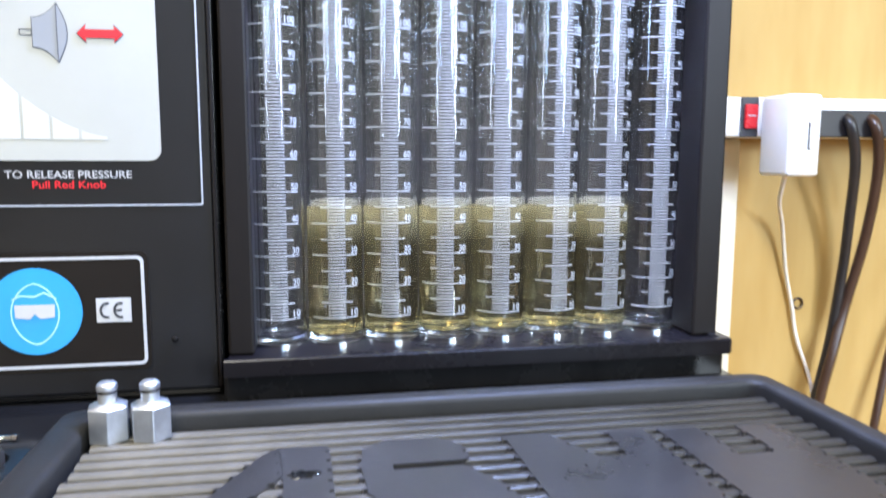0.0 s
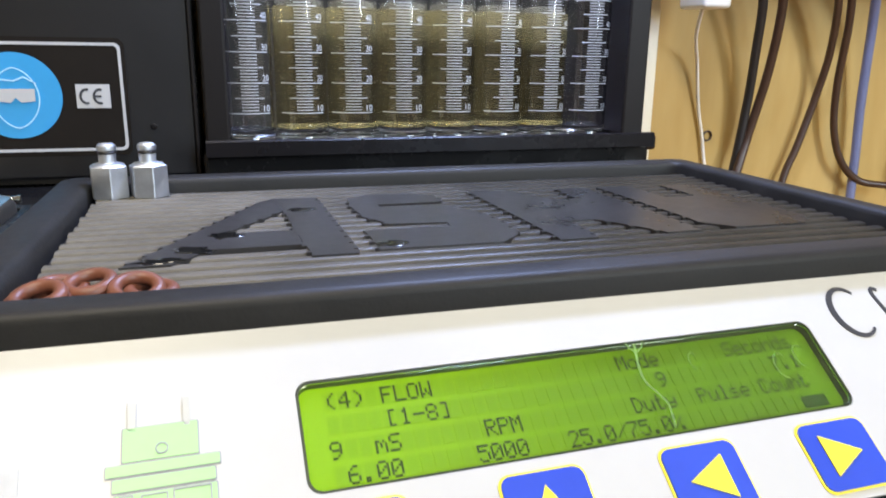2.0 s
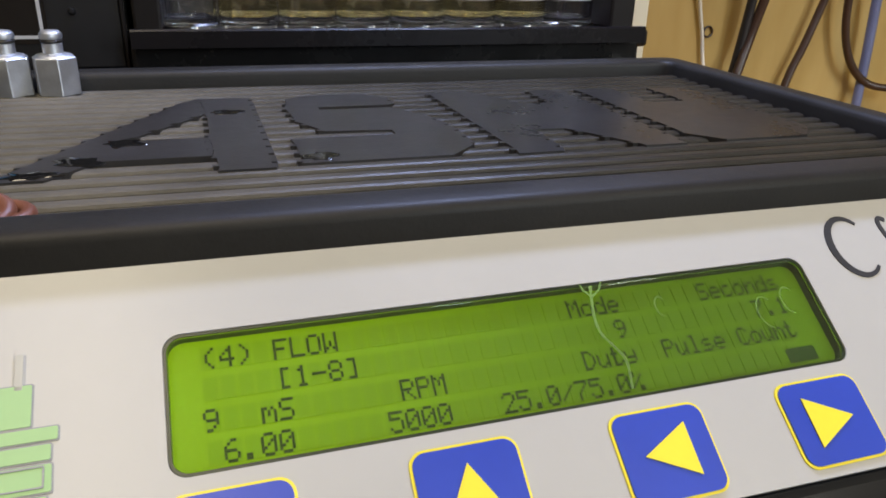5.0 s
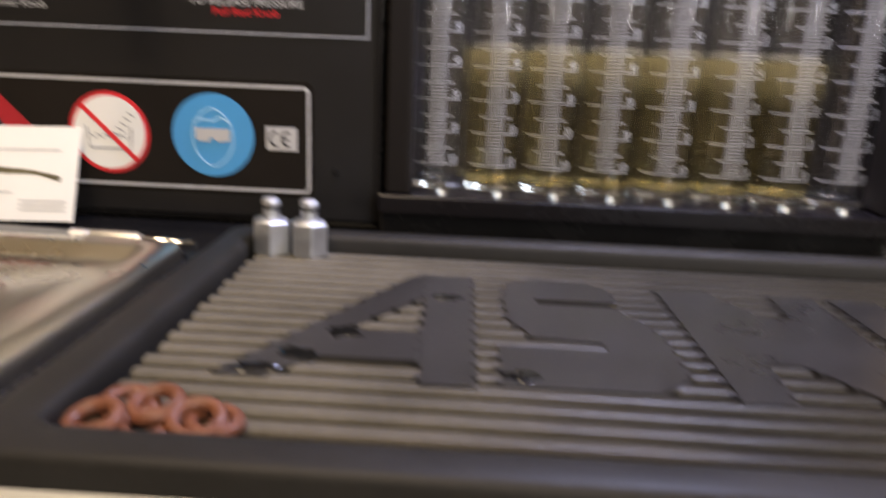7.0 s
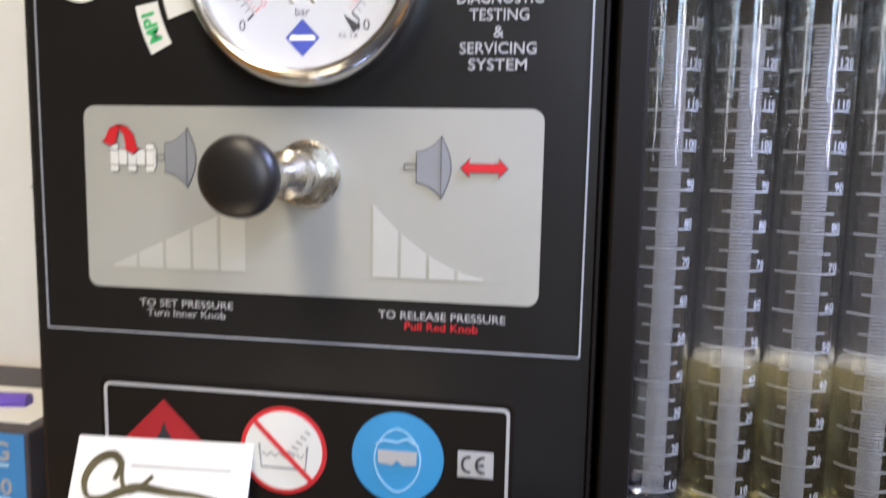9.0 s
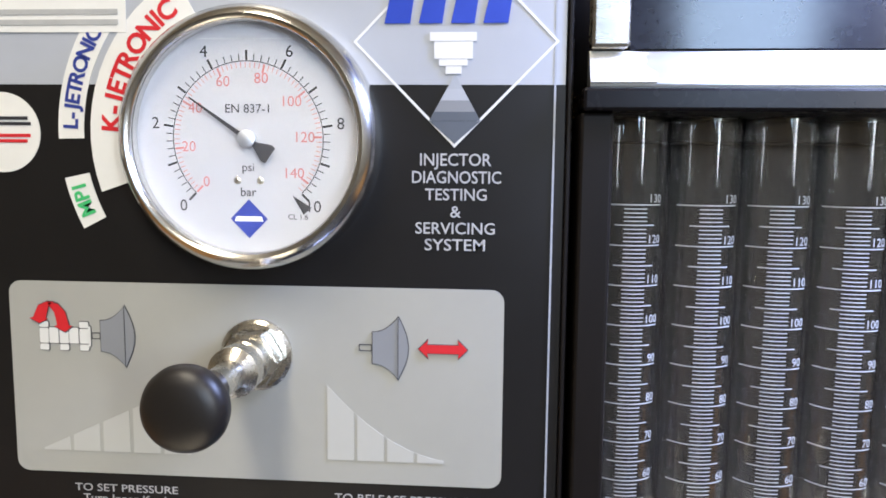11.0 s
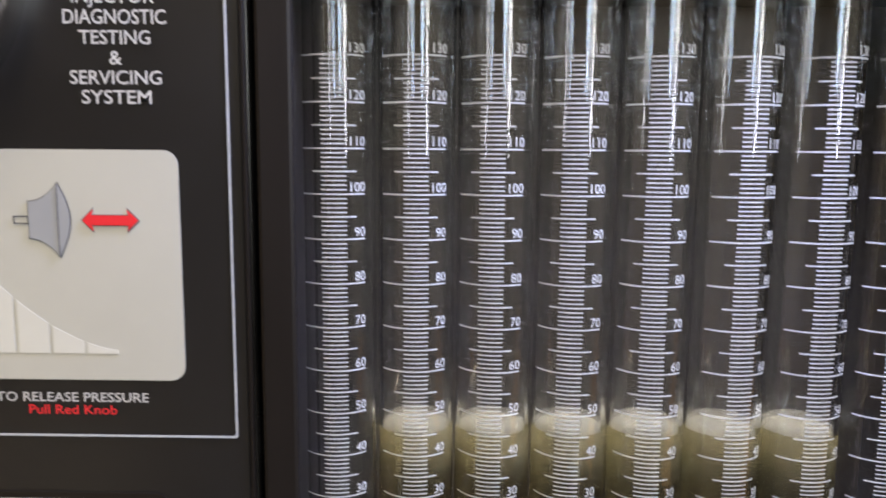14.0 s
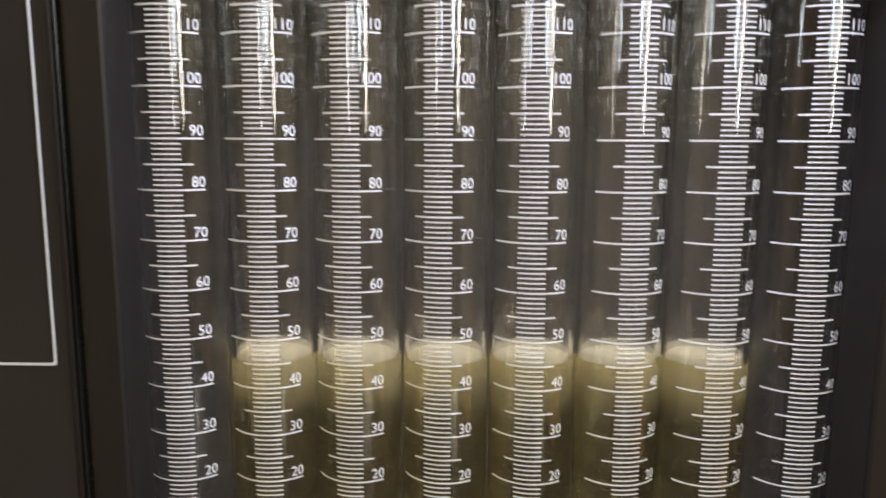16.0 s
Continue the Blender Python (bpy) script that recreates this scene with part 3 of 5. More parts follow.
def key(u0, arrow):
    k = part("arrow_key", prism(rounded(u0, u0 + 0.0217, 0.0045, 0.0230, 0.0028), 0.0006, KC, base=0.0010), ROYAL, base, "blue membrane key with a yellow arrow")
    part("border", prism(rounded(u0 - 0.0006, u0 + 0.0223, 0.0039, 0.0236, 0.0032), 0.0005, KC, base=0.0007), YELLOW, k)
    cu, cv, s = u0 + 0.0108, 0.0138, 0.0057
    pts = {"down": [(-s * 1.1, s * 0.9), (0, -s), (s * 1.1, s * 0.9)], "up": [(-s * 1.1, -s * 0.9), (s * 1.1, -s * 0.9), (0, s)],
           "left": [(s, -s), (s, s), (-s, 0)], "right": [(-s, -s), (s, 0), (-s, s)]}[arrow]
    part("arrow", prism([(cu + x, cv + y) for x, y in pts], 0.0003, KC, base=0.0017), YELLOW, k)


for u0, a in ((-0.0132, "down"), (0.0311, "up"), (0.0745, "left"), (0.1169, "right")):
    key(u0, a)
gk = part("start_key", prism(rounded(0.1711, 0.2112, 0.0150, 0.0408, 0.0036), 0.0006, CON, base=0.0010), GREEN, base, "green membrane key with a dark outline")
part("border", prism(rounded(0.1704, 0.2119, 0.0143, 0.0415, 0.004), 0.0005, CON, base=0.0007), INK, gk)

# script mark on the console, as plain strokes
MK = CON @ Matrix.Translation((-0.0049, -0.0022, 0))
arc = [(0.1640 + 0.0068 * math.cos(radians(a)), 0.0560 + 0.0088 * math.sin(radians(a))) for a in range(48, 320, 12)]
part("script_stroke", stroke(arc, 0.0016, 0.0003, MK, base=0.0008, taper=[0.5 + 0.8 * math.sin(math.pi * i / (len(arc) - 1)) for i in range(len(arc))]), INK, base)
hook = [(0.1790, 0.0628), (0.1772, 0.0636), (0.1762, 0.0615), (0.1768, 0.0560), (0.1778, 0.0505), (0.1795, 0.0478), (0.1815, 0.0490)]
hp = [(p.x, p.y) for p in smooth_path([(x, y, 0) for x, y in hook], 5)]
part("script_stroke", stroke(hp, 0.0013, 0.0003, MK, base=0.0008), INK, base)
arc = [(0.1905 + 0.0045 * math.cos(radians(a)), 0.0540 + 0.0048 * math.sin(radians(a))) for a in range(40, 345, 15)]
part("script_stroke", stroke(arc, 0.0012, 0.0003, MK, base=0.0008), INK, base)

# green connector drawing and grey drawing
draw = part("connector_drawing", prism(rounded(-0.0520, -0.0362, 0.0062, 0.0164, 0.0003, 2), 0.0002, CON, base=0.0008), MIDGREY, base, "pale green outline drawing of an injector")
BLK = [(-0.0527, -0.0505, 0.0450, 0.0528), (-0.0408, -0.0388, 0.0450, 0.0528), (-0.0537, -0.0372, 0.0378, 0.0464), (-0.0570, -0.0327, 0.0348, 0.0378), (-0.0556, -0.0338, 0.0312, 0.0346),
       (-0.0551, -0.0336, 0.0255, 0.0310), (-0.0543, -0.0343, 0.0218, 0.0253), (-0.0523, -0.0360, 0.0060, 0.0216)]
for i, (a, c, lo, hi) in enumerate(BLK):
    part("outline", prism(rounded(a, c, lo, hi, 0.0004, 2), 0.00025, CON, base=0.0008), MIDGREY if i > 1 else GREYINK, draw)
    part("fill", prism(rounded(a + 0.0003, c - 0.0003, lo + 0.0003, hi - 0.0003, 0.0003, 2), 0.00025, CON, base=0.0010), PALEGREEN if i > 1 else GREYPLATE, draw)
for a, c, lo, hi in ((-0.0495, -0.0440, 0.0262, 0.0302), (-0.0430, -0.0350, 0.0265, 0.0305), (-0.0540, -0.0510, 0.0260, 0.0305)):
    part("outline", frame_strip(rounded(a, c, lo, hi, 0.0003, 2), rounded(a + 0.0003, c - 0.0003, lo + 0.0003, hi - 0.0003, 0.0002, 2), 0.0002, CON, base=0.0013), MIDGREY, draw)
part("outline", frame_strip(disc(-0.0452, 0.0404, 0.0014, 18), disc(-0.0452, 0.0404, 0.0011, 18), 0.0002, CON, base=0.0013), MIDGREY, draw)
part("grey_drawing", prism([(-0.098, 0.006), (-0.0705, 0.006), (-0.0705, 0.027), (-0.0665, 0.0302), (-0.0655, 0.0318), (-0.0700, 0.0322), (-0.0735, 0.0340), (-0.0738, 0.0402), (-0.098, 0.0402)], 0.0003, CON, base=0.0008), GREYINK, base, "grey silhouette drawing")

# ---- instrument tower ----
tower = thing("instrument_tower", (-0.175, 0.44, 1.083), "black instrument cabinet with printed pressure control panel", "instrument cabinet")
part("cabinet", box(-0.312, -0.0375, 0.3725, 0.53, 1.0835, 1.47, 0.003), BLACK, tower)
part("front_sheet", box(-0.3085, -0.0405, FACE_Y, 0.3724, 1.088, 1.462, 0.0005, 1), GLOSS, tower)
part("edge_strip", box(-0.0402, -0.0385, 0.3700, 0.3724, 1.088, 1.462, 0.0004, 1), RAIL, tower)
part("upper_band", prism([(-0.3035, 1.3757), (-0.0411, 1.3757), (-0.0411, 1.455), (-0.3035, 1.455)], 0.0003, FACE), LIGHTBLUEGREY, tower)
part("border_line", frame_strip(rounded(-0.3040, -0.0448, 1.1830, 1.4575, 0.001, 2), rounded(-0.3032, -0.0456, 1.1838, 1.4567, 0.001, 2), 0.0002, FACE, base=0.0003), LINE, tower)
part("grey_plate", prism(rounded(-0.2806, -0.0640, 1.2053, 1.2915, 0.0055), 0.0004, FACE), GREYPLATE, tower)
for txt, x, z, h, w, mt in (("INJECTOR", -0.0850, 1.3430, 0.0050, 0.0294, WHITE), ("DIAGNOSTIC", -0.0846, 1.3358, 0.0050, 0.0368, WHITE), ("TESTING", -0.0848, 1.3288, 0.0048, 0.0255, WHITE),
                            ("&", -0.0848, 1.3217, 0.0048, 0.0045, WHITE), ("SERVICING", -0.0850, 1.3148, 0.0048, 0.0330, WHITE), ("SYSTEM", -0.0850, 1.3079, 0.0048, 0.0252, WHITE),
                            ("TO SET PRESSURE", -0.2306, 1.1969, 0.0034, 0.0475, WHITE), ("Turn Inner Knob", -0.2306, 1.1921, 0.0034, 0.0400, WHITE),
                            ("TO RELEASE PRESSURE", -0.1073, 1.1968, 0.0036, 0.0580, WHITE), ("Pull Red Knob", -0.1073, 1.1919, 0.0036, 0.0335, RED)):
    part("lettering", lettering(txt, h, w, on_face(x, z, 0, 0.0003), fat=0.008), mt, tower)

# plain emblem on the upper band: pale diamond, blue blocks, nozzle and spray
ex, ez = -0.0856, 1.3928
dm = lambda s: [(ex, ez - 0.0425 * s), (ex + 0.0418 * s, ez), (ex, ez + 0.0425 * s), (ex - 0.0418 * s, ez)]
part("emblem_diamond", frame_strip(dm(1.0), dm(0.965), 0.0002, FACE, base=0.0004), PALEPRINT, tower)
for i, (a, c) in enumerate(((-0.1145, -0.1020), (-0.1005, -0.0890), (-0.0875, -0.0760), (-0.0745, -0.0625))):
    part("emblem_block", prism([(a, 1.4000), (c - 0.002, 1.4000), (c, 1.4135), (a + 0.003, 1.4135)], 0.0003, FACE, base=0.0006), ROYAL, tower)
for a, c, lo, hi in ((-0.0960, -0.0770, 1.3930, 1.3965), (-0.0942, -0.0785, 1.3860, 1.3928), (-0.0922, -0.0806, 1.3832, 1.3858), (-0.0895, -0.0830, 1.3800, 1.3830)):
    part("emblem_nozzle", prism([(a, lo), (c, lo), (c, hi), (a, hi)], 0.0003, FACE, base=0.0006), PALEPRINT, tower)
for k, (f0, f1, mt) in enumerate(((0.0, 0.3, LINE), (0.3, 0.55, LIGHTBLUEGREY), (0.55, 0.8, MIDGREY), (0.8, 1.0, SLATE))):
    h0, h1, q0, q1 = 1.3794 - 0.0182 * f0, 1.3794 - 0.0182 * f1, 0.0003 + 0.0102 * f0, 0.0003 + 0.0102 * f1
    part("emblem_ray", prism([(ex - q1, h1), (ex + q1, h1), (ex + q0, h0), (ex - q0, h0)], 0.0002, FACE, base=0.0006), mt, tower)
part("emblem_ray", prism([(ex - 0.0105, 1.3611), (ex, 1.3520), (ex + 0.0105, 1.3611)], 0.0002, FACE, base=0.0006), SLATE, tower)

# knob drawings and bar graphs on the grey plate


def cone_drawing(xs, xt, z):
    """xs: stem end; xt: face of the knob."""
    ol = [(xt - 0.0160, z - 0.0072), (xt - 0.0160, z + 0.0070)]
    ol += [(xt - 0.0160 + 0.0115 * t, z + 0.0070 + 0.0070 * t ** 2.2) for t in np.linspace(0.1, 1, 8)]
    ol += [(xt - 0.0045 + 0.0045 * math.sin(math.pi * t), z + 0.0140 - 0.0280 * t) for t in np.linspace(0.05, 0.95, 9)]
    ol += [(xt - 0.0160 + 0.0115 * t, z - 0.0072 - 0.0070 * t ** 2.2) for t in np.linspace(1, 0.1, 8)]
    part("knob_drawing", prism(ol, 0.0002, FACE, base=0.0005), CONEDARK, tower)
    cx = xt - 0.0075
    part("knob_drawing", prism([(cx + (x - cx) * 0.95, z + (y - z) * 0.96) for x, y in ol], 0.0002, FACE, base=0.0008), MIDGREY, tower)
    part("knob_drawing", prism([(xt - 0.0048, z - 0.0132), (xt - 0.0045, z - 0.0132), (xt - 0.0045, z + 0.0132), (xt - 0.0048, z + 0.0132)], 0.0002, FACE, base=0.0011), CONEDARK, tower)
    part("stem_drawing", frame_strip(rounded(xs, xt - 0.0160, z - 0.0016, z + 0.0014, 0.0002, 1), rounded(xs + 0.0004, xt - 0.0162, z - 0.0012, z + 0.0010, 0.0002, 1), 0.0002, FACE, base=0.0006), CONEDARK, tower)


cone_drawing(-0.1254, -0.1039, 1.2658)
cone_drawing(-0.2436, -0.2237, 1.2678)

def nut_piece(x0, x1, z0, z1, r=0.0007):
    part("nut_drawing", prism(rounded(x0, x1, z0, z1, r, 3), 0.0002, FACE, base=0.0005), CONEDARK, tower)
    part("nut_drawing", prism(rounded(x0 + 0.0003, x1 - 0.0003, z0 + 0.0003, z1 - 0.0003, r * 0.8, 3), 0.0002, FACE, base=0.0008), PALEPRINT, tower)


for i in range(2):
    nut_piece(-0.2630 + i * 0.0091, -0.2582 + i * 0.0091, 1.2638, 1.2714, 0.0003)
nut_piece(-0.2453, -0.2436, 1.2626, 1.2722, 0.0006)
for i in range(3):
    a = -0.2674 + i * 0.0091
    for z0, z1 in ((1.2607, 1.2640), (1.2638, 1.2710), (1.2708, 1.2741)):
        nut_piece(a, a + 0.0047, z0, z1)
NQ = lambda pts: [(-0.2673 + (x - 72) * 0.0001185, 1.2673 - (y - 210) * 0.00011) for x, y in pts]
for grow, mt, lift in ((1.0, CONEDARK, 0.0011), (0.93, RED, 0.0014)):
    for leg in ([(38, 140), (52, 136), (75, 84), (110, 68), (138, 69), (118, 86), (103, 140), (112, 142), (78, 162)],
                [(108, 68), (150, 75), (180, 110), (193, 168), (207, 170), (176, 197), (133, 172), (146, 168), (136, 112), (113, 82)]):
        mx, my = sum(p[0] for p in leg) / len(leg), sum(p[1] for p in leg) / len(leg)
        part("turn_arrow", prism(NQ([(mx + (x - mx) * grow, my + (y - my) * grow) for x, y in leg])[::-1], 0.0002, FACE, base=lift), mt, tower)
z, a, c = 1.2658, -0.1002, -0.0787
for s, mt, lift in ((1.0, CONEDARK, 0.0005), (0.86, RED, 0.0008)):
    h, g = 0.0046 * s, 0.0021 * s
    e = 0.0004 * (1 - s) * 8
    pts = [(a + e, z), (a + 0.0045, z + h), (a + 0.0040, z + g), (c - 0.0040, z + g), (c - 0.0045, z + h), (c - e, z), (c - 0.0045, z - h), (c - 0.0040, z - g), (a + 0.0040, z - g), (a + 0.0045, z - h)]
    part("pull_arrow", prism(pts, 0.0003, FACE, base=lift), mt, tower)
for i in range(5):
    a, c = -0.2676 + i * 0.0138, -0.2676 + i * 0.0138 + 0.0121
    h0, h1 = [0.0008 + 0.0312 * (x + 0.2676) / 0.0675 for x in (a, c)]
    part("graph_bar", prism([(a, 1.2154), (c, 1.2154), (c, 1.2154 + h1), (a, 1.2154 + h0)], 0.0002, FACE, base=0.0005), GRAPHP, tower)
for i in range(4):
    a, c = -0.1392 + i * 0.0130, -0.1392 + i * 0.0130 + 0.0114
    f = lambda x: 0.0006 + 0.0325 * max(0, 1 - (x + 0.1392) / 0.058) ** 2.0
    top = [(x, 1.2156 + f(x)) for x in np.linspace(c, a, 5)]
    part("graph_bar", prism([(a, 1.2156), (c, 1.2156)] + top, 0.0002, FACE, base=0.0005), GRAPHP, tower)

part("screw", lathe([(0, 0.0016), (0.0012, 0.0014), (0.0018, 0.0004), (0.0018, 0.0)], on_face(-0.0614, 1.1144, 0, 0.0002), 14), BLACK, tower, "small black screw head", True)

# safety plate
sp_ = thing("safety_plate", (-0.175, FACE_Y, 1.102), "black safety plate with pale border and warning symbols on the cabinet", "safety sign")
part("plate", prism(rounded(-0.2765, -0.0728, 1.0995, 1.1605, 0.004), 0.0008, FACE), BACKING, sp_)
part("border", frame_strip(rounded(-0.2745, -0.0748, 1.1020, 1.1580, 0.0032), rounded(-0.2730, -0.0763, 1.1035, 1.1565, 0.0022), 0.0003, FACE, base=0.0008), WHITE, sp_)
DARKRED = mat("dark_red_print", (0.36, 0.016, 0.024), 0.4, var=0.1, scale=40)
part("red_diamond", prism([(-0.2432 + s[0] * 0.0225, 1.1283 + s[1] * 0.0225) for s in ((0, -1), (1, 0), (0, 1), (-1, 0))], 0.0003, FACE, base=0.0008), DARKRED, sp_)
part("flame_drawing", prism([(-0.2470, 1.1250), (-0.2400, 1.1250), (-0.2385, 1.1310), (-0.2415, 1.1350), (-0.2430, 1.1400), (-0.2450, 1.1340), (-0.2475, 1.1310)], 0.0002, FACE, base=0.0012), INK, sp_)
part("red_ring", prism(disc(-0.1821, 1.1300, 0.0215, 48), 0.0003, FACE, base=0.0008), RED, sp_)
part("white_disc", prism(disc(-0.1821, 1.1300, 0.0193, 48), 0.0002, FACE, base=0.0012), PALEPRINT, sp_)
part("bath_drawing", stroke([(-0.1940, 1.1330), (-0.1930, 1.1215), (-0.1710, 1.1215), (-0.1700, 1.1330)], 0.0010, 0.0002, FACE, base=0.0015), MIDGREY, sp_)
for i in range(5):
    part("bath_drawing", stroke([(-0.1925 + i * 0.0042, 1.1290), (-0.1900 + i * 0.0042, 1.1270), (-0.1885 + i * 0.0042, 1.1290)], 0.0006, 0.0002, FACE, base=0.0015), MIDGREY, sp_)
    part("bath_drawing", stroke([(-0.1800 + i * 0.0022, 1.1300 + i * 0.0026), (-0.1765 + i * 0.0020, 1.1285 + i * 0.0026)], 0.0008, 0.0002, FACE, base=0.0015), MIDGREY, sp_)
part("red_bar", prism([(-0.1978, 1.1438), (-0.1960, 1.1455), (-0.1664, 1.1162), (-0.1682, 1.1145)], 0.0002, FACE, base=0.0018), RED, sp_)
part("blue_disc", prism(disc(-0.1265, 1.1310, 0.0218, 48), 0.0003, FACE, base=0.0008), BLUE, sp_)
oval = [(-0.1265 + 0.0112 * math.cos(t), 1.1302 + (0.0152 if math.sin(t) > 0 else 0.0160) * math.sin(t) * (1 - 0.12 * abs(math.cos(t)))) for t in np.linspace(0, 2 * math.pi, 40)[:-1]]
inn = [(-0.1265 + (x + 0.1265) * 0.955, 1.1302 + (y - 1.1302) * 0.965) for x, y in oval]
part("outline_drawing", frame_strip(oval, inn, 0.0002, FACE, base=0.0012), PALEBLUE, sp_)
part("outline_drawing", stroke([(-0.1368, 1.1372), (-0.1330, 1.1392), (-0.1265, 1.1385), (-0.1220, 1.1405), (-0.1165, 1.1372)], 0.0007, 0.0002, FACE, base=0.0012), PALEBLUE, sp_)
part("goggles_drawing", prism([(-0.1358, 1.1345), (-0.1172, 1.1345), (-0.1175, 1.1282), (-0.1240, 1.1275), (-0.1265, 1.1300), (-0.1290, 1.1275), (-0.1355, 1.1282)], 0.0002, FACE, base=0.0015), WHITE, sp_)
part("mark_label", prism([(-0.0982, 1.1245), (-0.0817, 1.1245), (-0.0817, 1.1368), (-0.0982, 1.1368)], 0.0003, FACE, base=0.0008), WHITE, sp_)
for cx in (-0.0931, -0.0866):
    arc = [(cx + 0.0030 * math.cos(radians(a)), 1.1306 + 0.0036 * math.sin(radians(a))) for a in range(72, 300, 12)]
    part("lettering", stroke(arc, 0.0012, 0.0002, FACE, base=0.0012), INK, sp_)
part("lettering", stroke([(-0.0893, 1.1306), (-0.0860, 1.1306)], 0.0011, 0.0002, FACE, base=0.0013), INK, sp_)

# stickers
GX, GZ = -0.1692, 1.3530
SX, SZ = -0.1668, 1.3545


def ring_piece(r0, r1, a0, a1, n=14):
    A = [radians(a0 + (a1 - a0) * i / n) for i in range(n + 1)]
    return [(SX + r1 * math.cos(a), SZ + r1 * math.sin(a)) for a in A] + [(SX + r0 * math.cos(a), SZ + r0 * math.sin(a)) for a in A[::-1]]


def curved_words(word, r, a0, a1, h, mt, parent):
    wide = {"I": 0.5, "J": 0.75, "-": 0.55, "L": 0.8, "E": 0.85, "T": 0.9, "M": 1.35, "O": 1.2, "N": 1.15}
    adv = [wide.get(ch, 1.0) for ch in word]
    for i, ch in enumerate(word):
        a = a0 + (a1 - a0) * (sum(adv[:i]) + 0.5 * adv[i]) / sum(adv)
        t = radians(a)
        part("lettering", lettering(ch, h, 0, on_face(SX + r * math.cos(t), SZ + r * math.sin(t), a - 90, 0.0006), fat=0.03), mt, parent)


st = thing("arc_sticker", (SX - 0.065, FACE_Y, SZ), "white curved sticker with red lettering beside the gauge", "sticker")
part("paper", prism(ring_piece(0.0545, 0.0735, 199, 118), 0.0003, FACE, base=0.0003), PAPER, st)
curved_words("K-JETRONIC", 0.0605, 178, 124, 0.0078, RED, st)
st = thing("arc_sticker", (SX - 0.082, FACE_Y, SZ), "white curved sticker with blue lettering beside the gauge", "sticker")
part("paper", prism(ring_piece(0.0764, 0.0876, 181, 146), 0.0003, FACE, base=0.0003), PAPER, st)
curved_words("L-JETRONIC", 0.0790, 178, 147.5, 0.0062, NAVY, st)
st = thing("arc_sticker", (SX - 0.08, FACE_Y, SZ - 0.03), "small white sticker with green lettering beside the gauge", "sticker")
part("paper", prism(ring_piece(0.0764, 0.0876, 192, 207), 0.0003, FACE, base=0.0003), PAPER, st)
curved_words("MPI", 0.0795, 204.5, 194.5, 0.0062, GREEN, st)
st = thing("round_sticker", (-0.2816, FACE_Y, 1.3535), "round white sticker with illegible dark and red lines", "sticker")
part("paper", prism(disc(-0.2795, 1.3555, 0.0170, 40), 0.0003, FACE, base=0.0003), PAPER, st)
for z, w, mt in ((1.3608, 0.0235, INK), (1.3585, 0.0260, INK), (1.3535, 0.0255, RED), (1.3512, 0.0225, RED)):
    part("print_line", prism([(-0.2795 - w / 2, z), (-0.2795 + w / 2, z), (-0.2795 + w / 2, z + 0.0014), (-0.2795 - w / 2, z + 0.0014)], 0.0002, FACE, base=0.0007), mt, st)
st = thing("paper_label", (-0.262, FACE_Y, 1.41), "white paper label with grey illegible print taped on the cabinet", "label")
part("paper", prism([(-0.3020, 1.3972), (-0.2228, 1.3970), (-0.2226, 1.4480), (-0.3020, 1.4480)], 0.0003, FACE, base=0.0006), PAPER, st)
for z, w in ((1.4000, 0.066), (1.4042, 0.070), (1.4120, 0.030)):
    part("print_line", prism([(-0.2262 - w, z), (-0.2262, z), (-0.2262, z + 0.0022), (-0.2262 - w, z + 0.0022)], 0.0002, FACE, base=0.0010), GREYINK, st)

# ---- pressure gauge ----
G = Matrix.Translation((GX, FACE_Y, GZ)) @ Matrix.Rotation(radians(90), 4, "X") @ Matrix.Diagonal((1, 1, 0.72, 1))
gauge = thing("pressure_gauge", (GX, FACE_Y, GZ), "round chrome-rimmed pressure gauge reading about three bar", "pressure gauge")
part("bezel", lathe([(0.0462, 0.0125), (0.0462, 0.0210), (0.0470, 0.0225), (0.0485, 0.0232), (0.0505, 0.0215), (0.0528, 0.0175), (0.0537, 0.0120), (0.0537, 0.0), (0.0500, 0.0), (0.0500, 0.0110), (0.0462, 0.0125)], G, 72), RIMSTEEL, gauge, "satin steel bezel", True)
dial = part("dial", lathe([(0.0, 0.0095), (0.0, 0.0118), (0.0470, 0.0118), (0.0470, 0.0095), (0.0, 0.0095)], G, 64), DIAL, gauge, "white dial with bar and psi scales")


def on_dial(r, ang, lift=0.0119, turn=0.0):
    return G @ Matrix.Translation((r * math.cos(radians(ang)), r * math.sin(radians(ang)), lift)) @ Matrix.Rotation(radians(turn), 4, "Z")


bk, rd = bmesh.new(), bmesh.new()
for i in range(101):
    a = 225 - 2.7 * i
    if i % 2 == 0 or i % 10 == 0:
        L, w = (0.0040, 0.0009) if i % 10 == 0 else (0.0026, 0.00032)
        prism([(0, -w / 2), (L, -w / 2), (L, w / 2), (0, w / 2)], 0.0001, on_dial(0.0314, a, 0.0119, a), bk)
for i in range(73):
    a = 225 - 270 * i * 2 / 145
    L, w = (0.0036, 0.0008) if i % 10 == 0 else (0.0022, 0.0003)
    prism([(-L, -w / 2), (0, -w / 2), (0, w / 2), (-L, w / 2)], 0.0001, on_dial(0.0306, a, 0.0119, a), rd)
ringpts = [(0.0311 * math.cos(radians(a)), 0.0311 * math.sin(radians(a))) for a in range(225, -48, -3)]
stroke(ringpts, 0.0003, 0.0001, G, bk, 0.0119)
part("bar_scale", bk, INK, dial)
part("psi_scale", rd, PINKINK, dial)
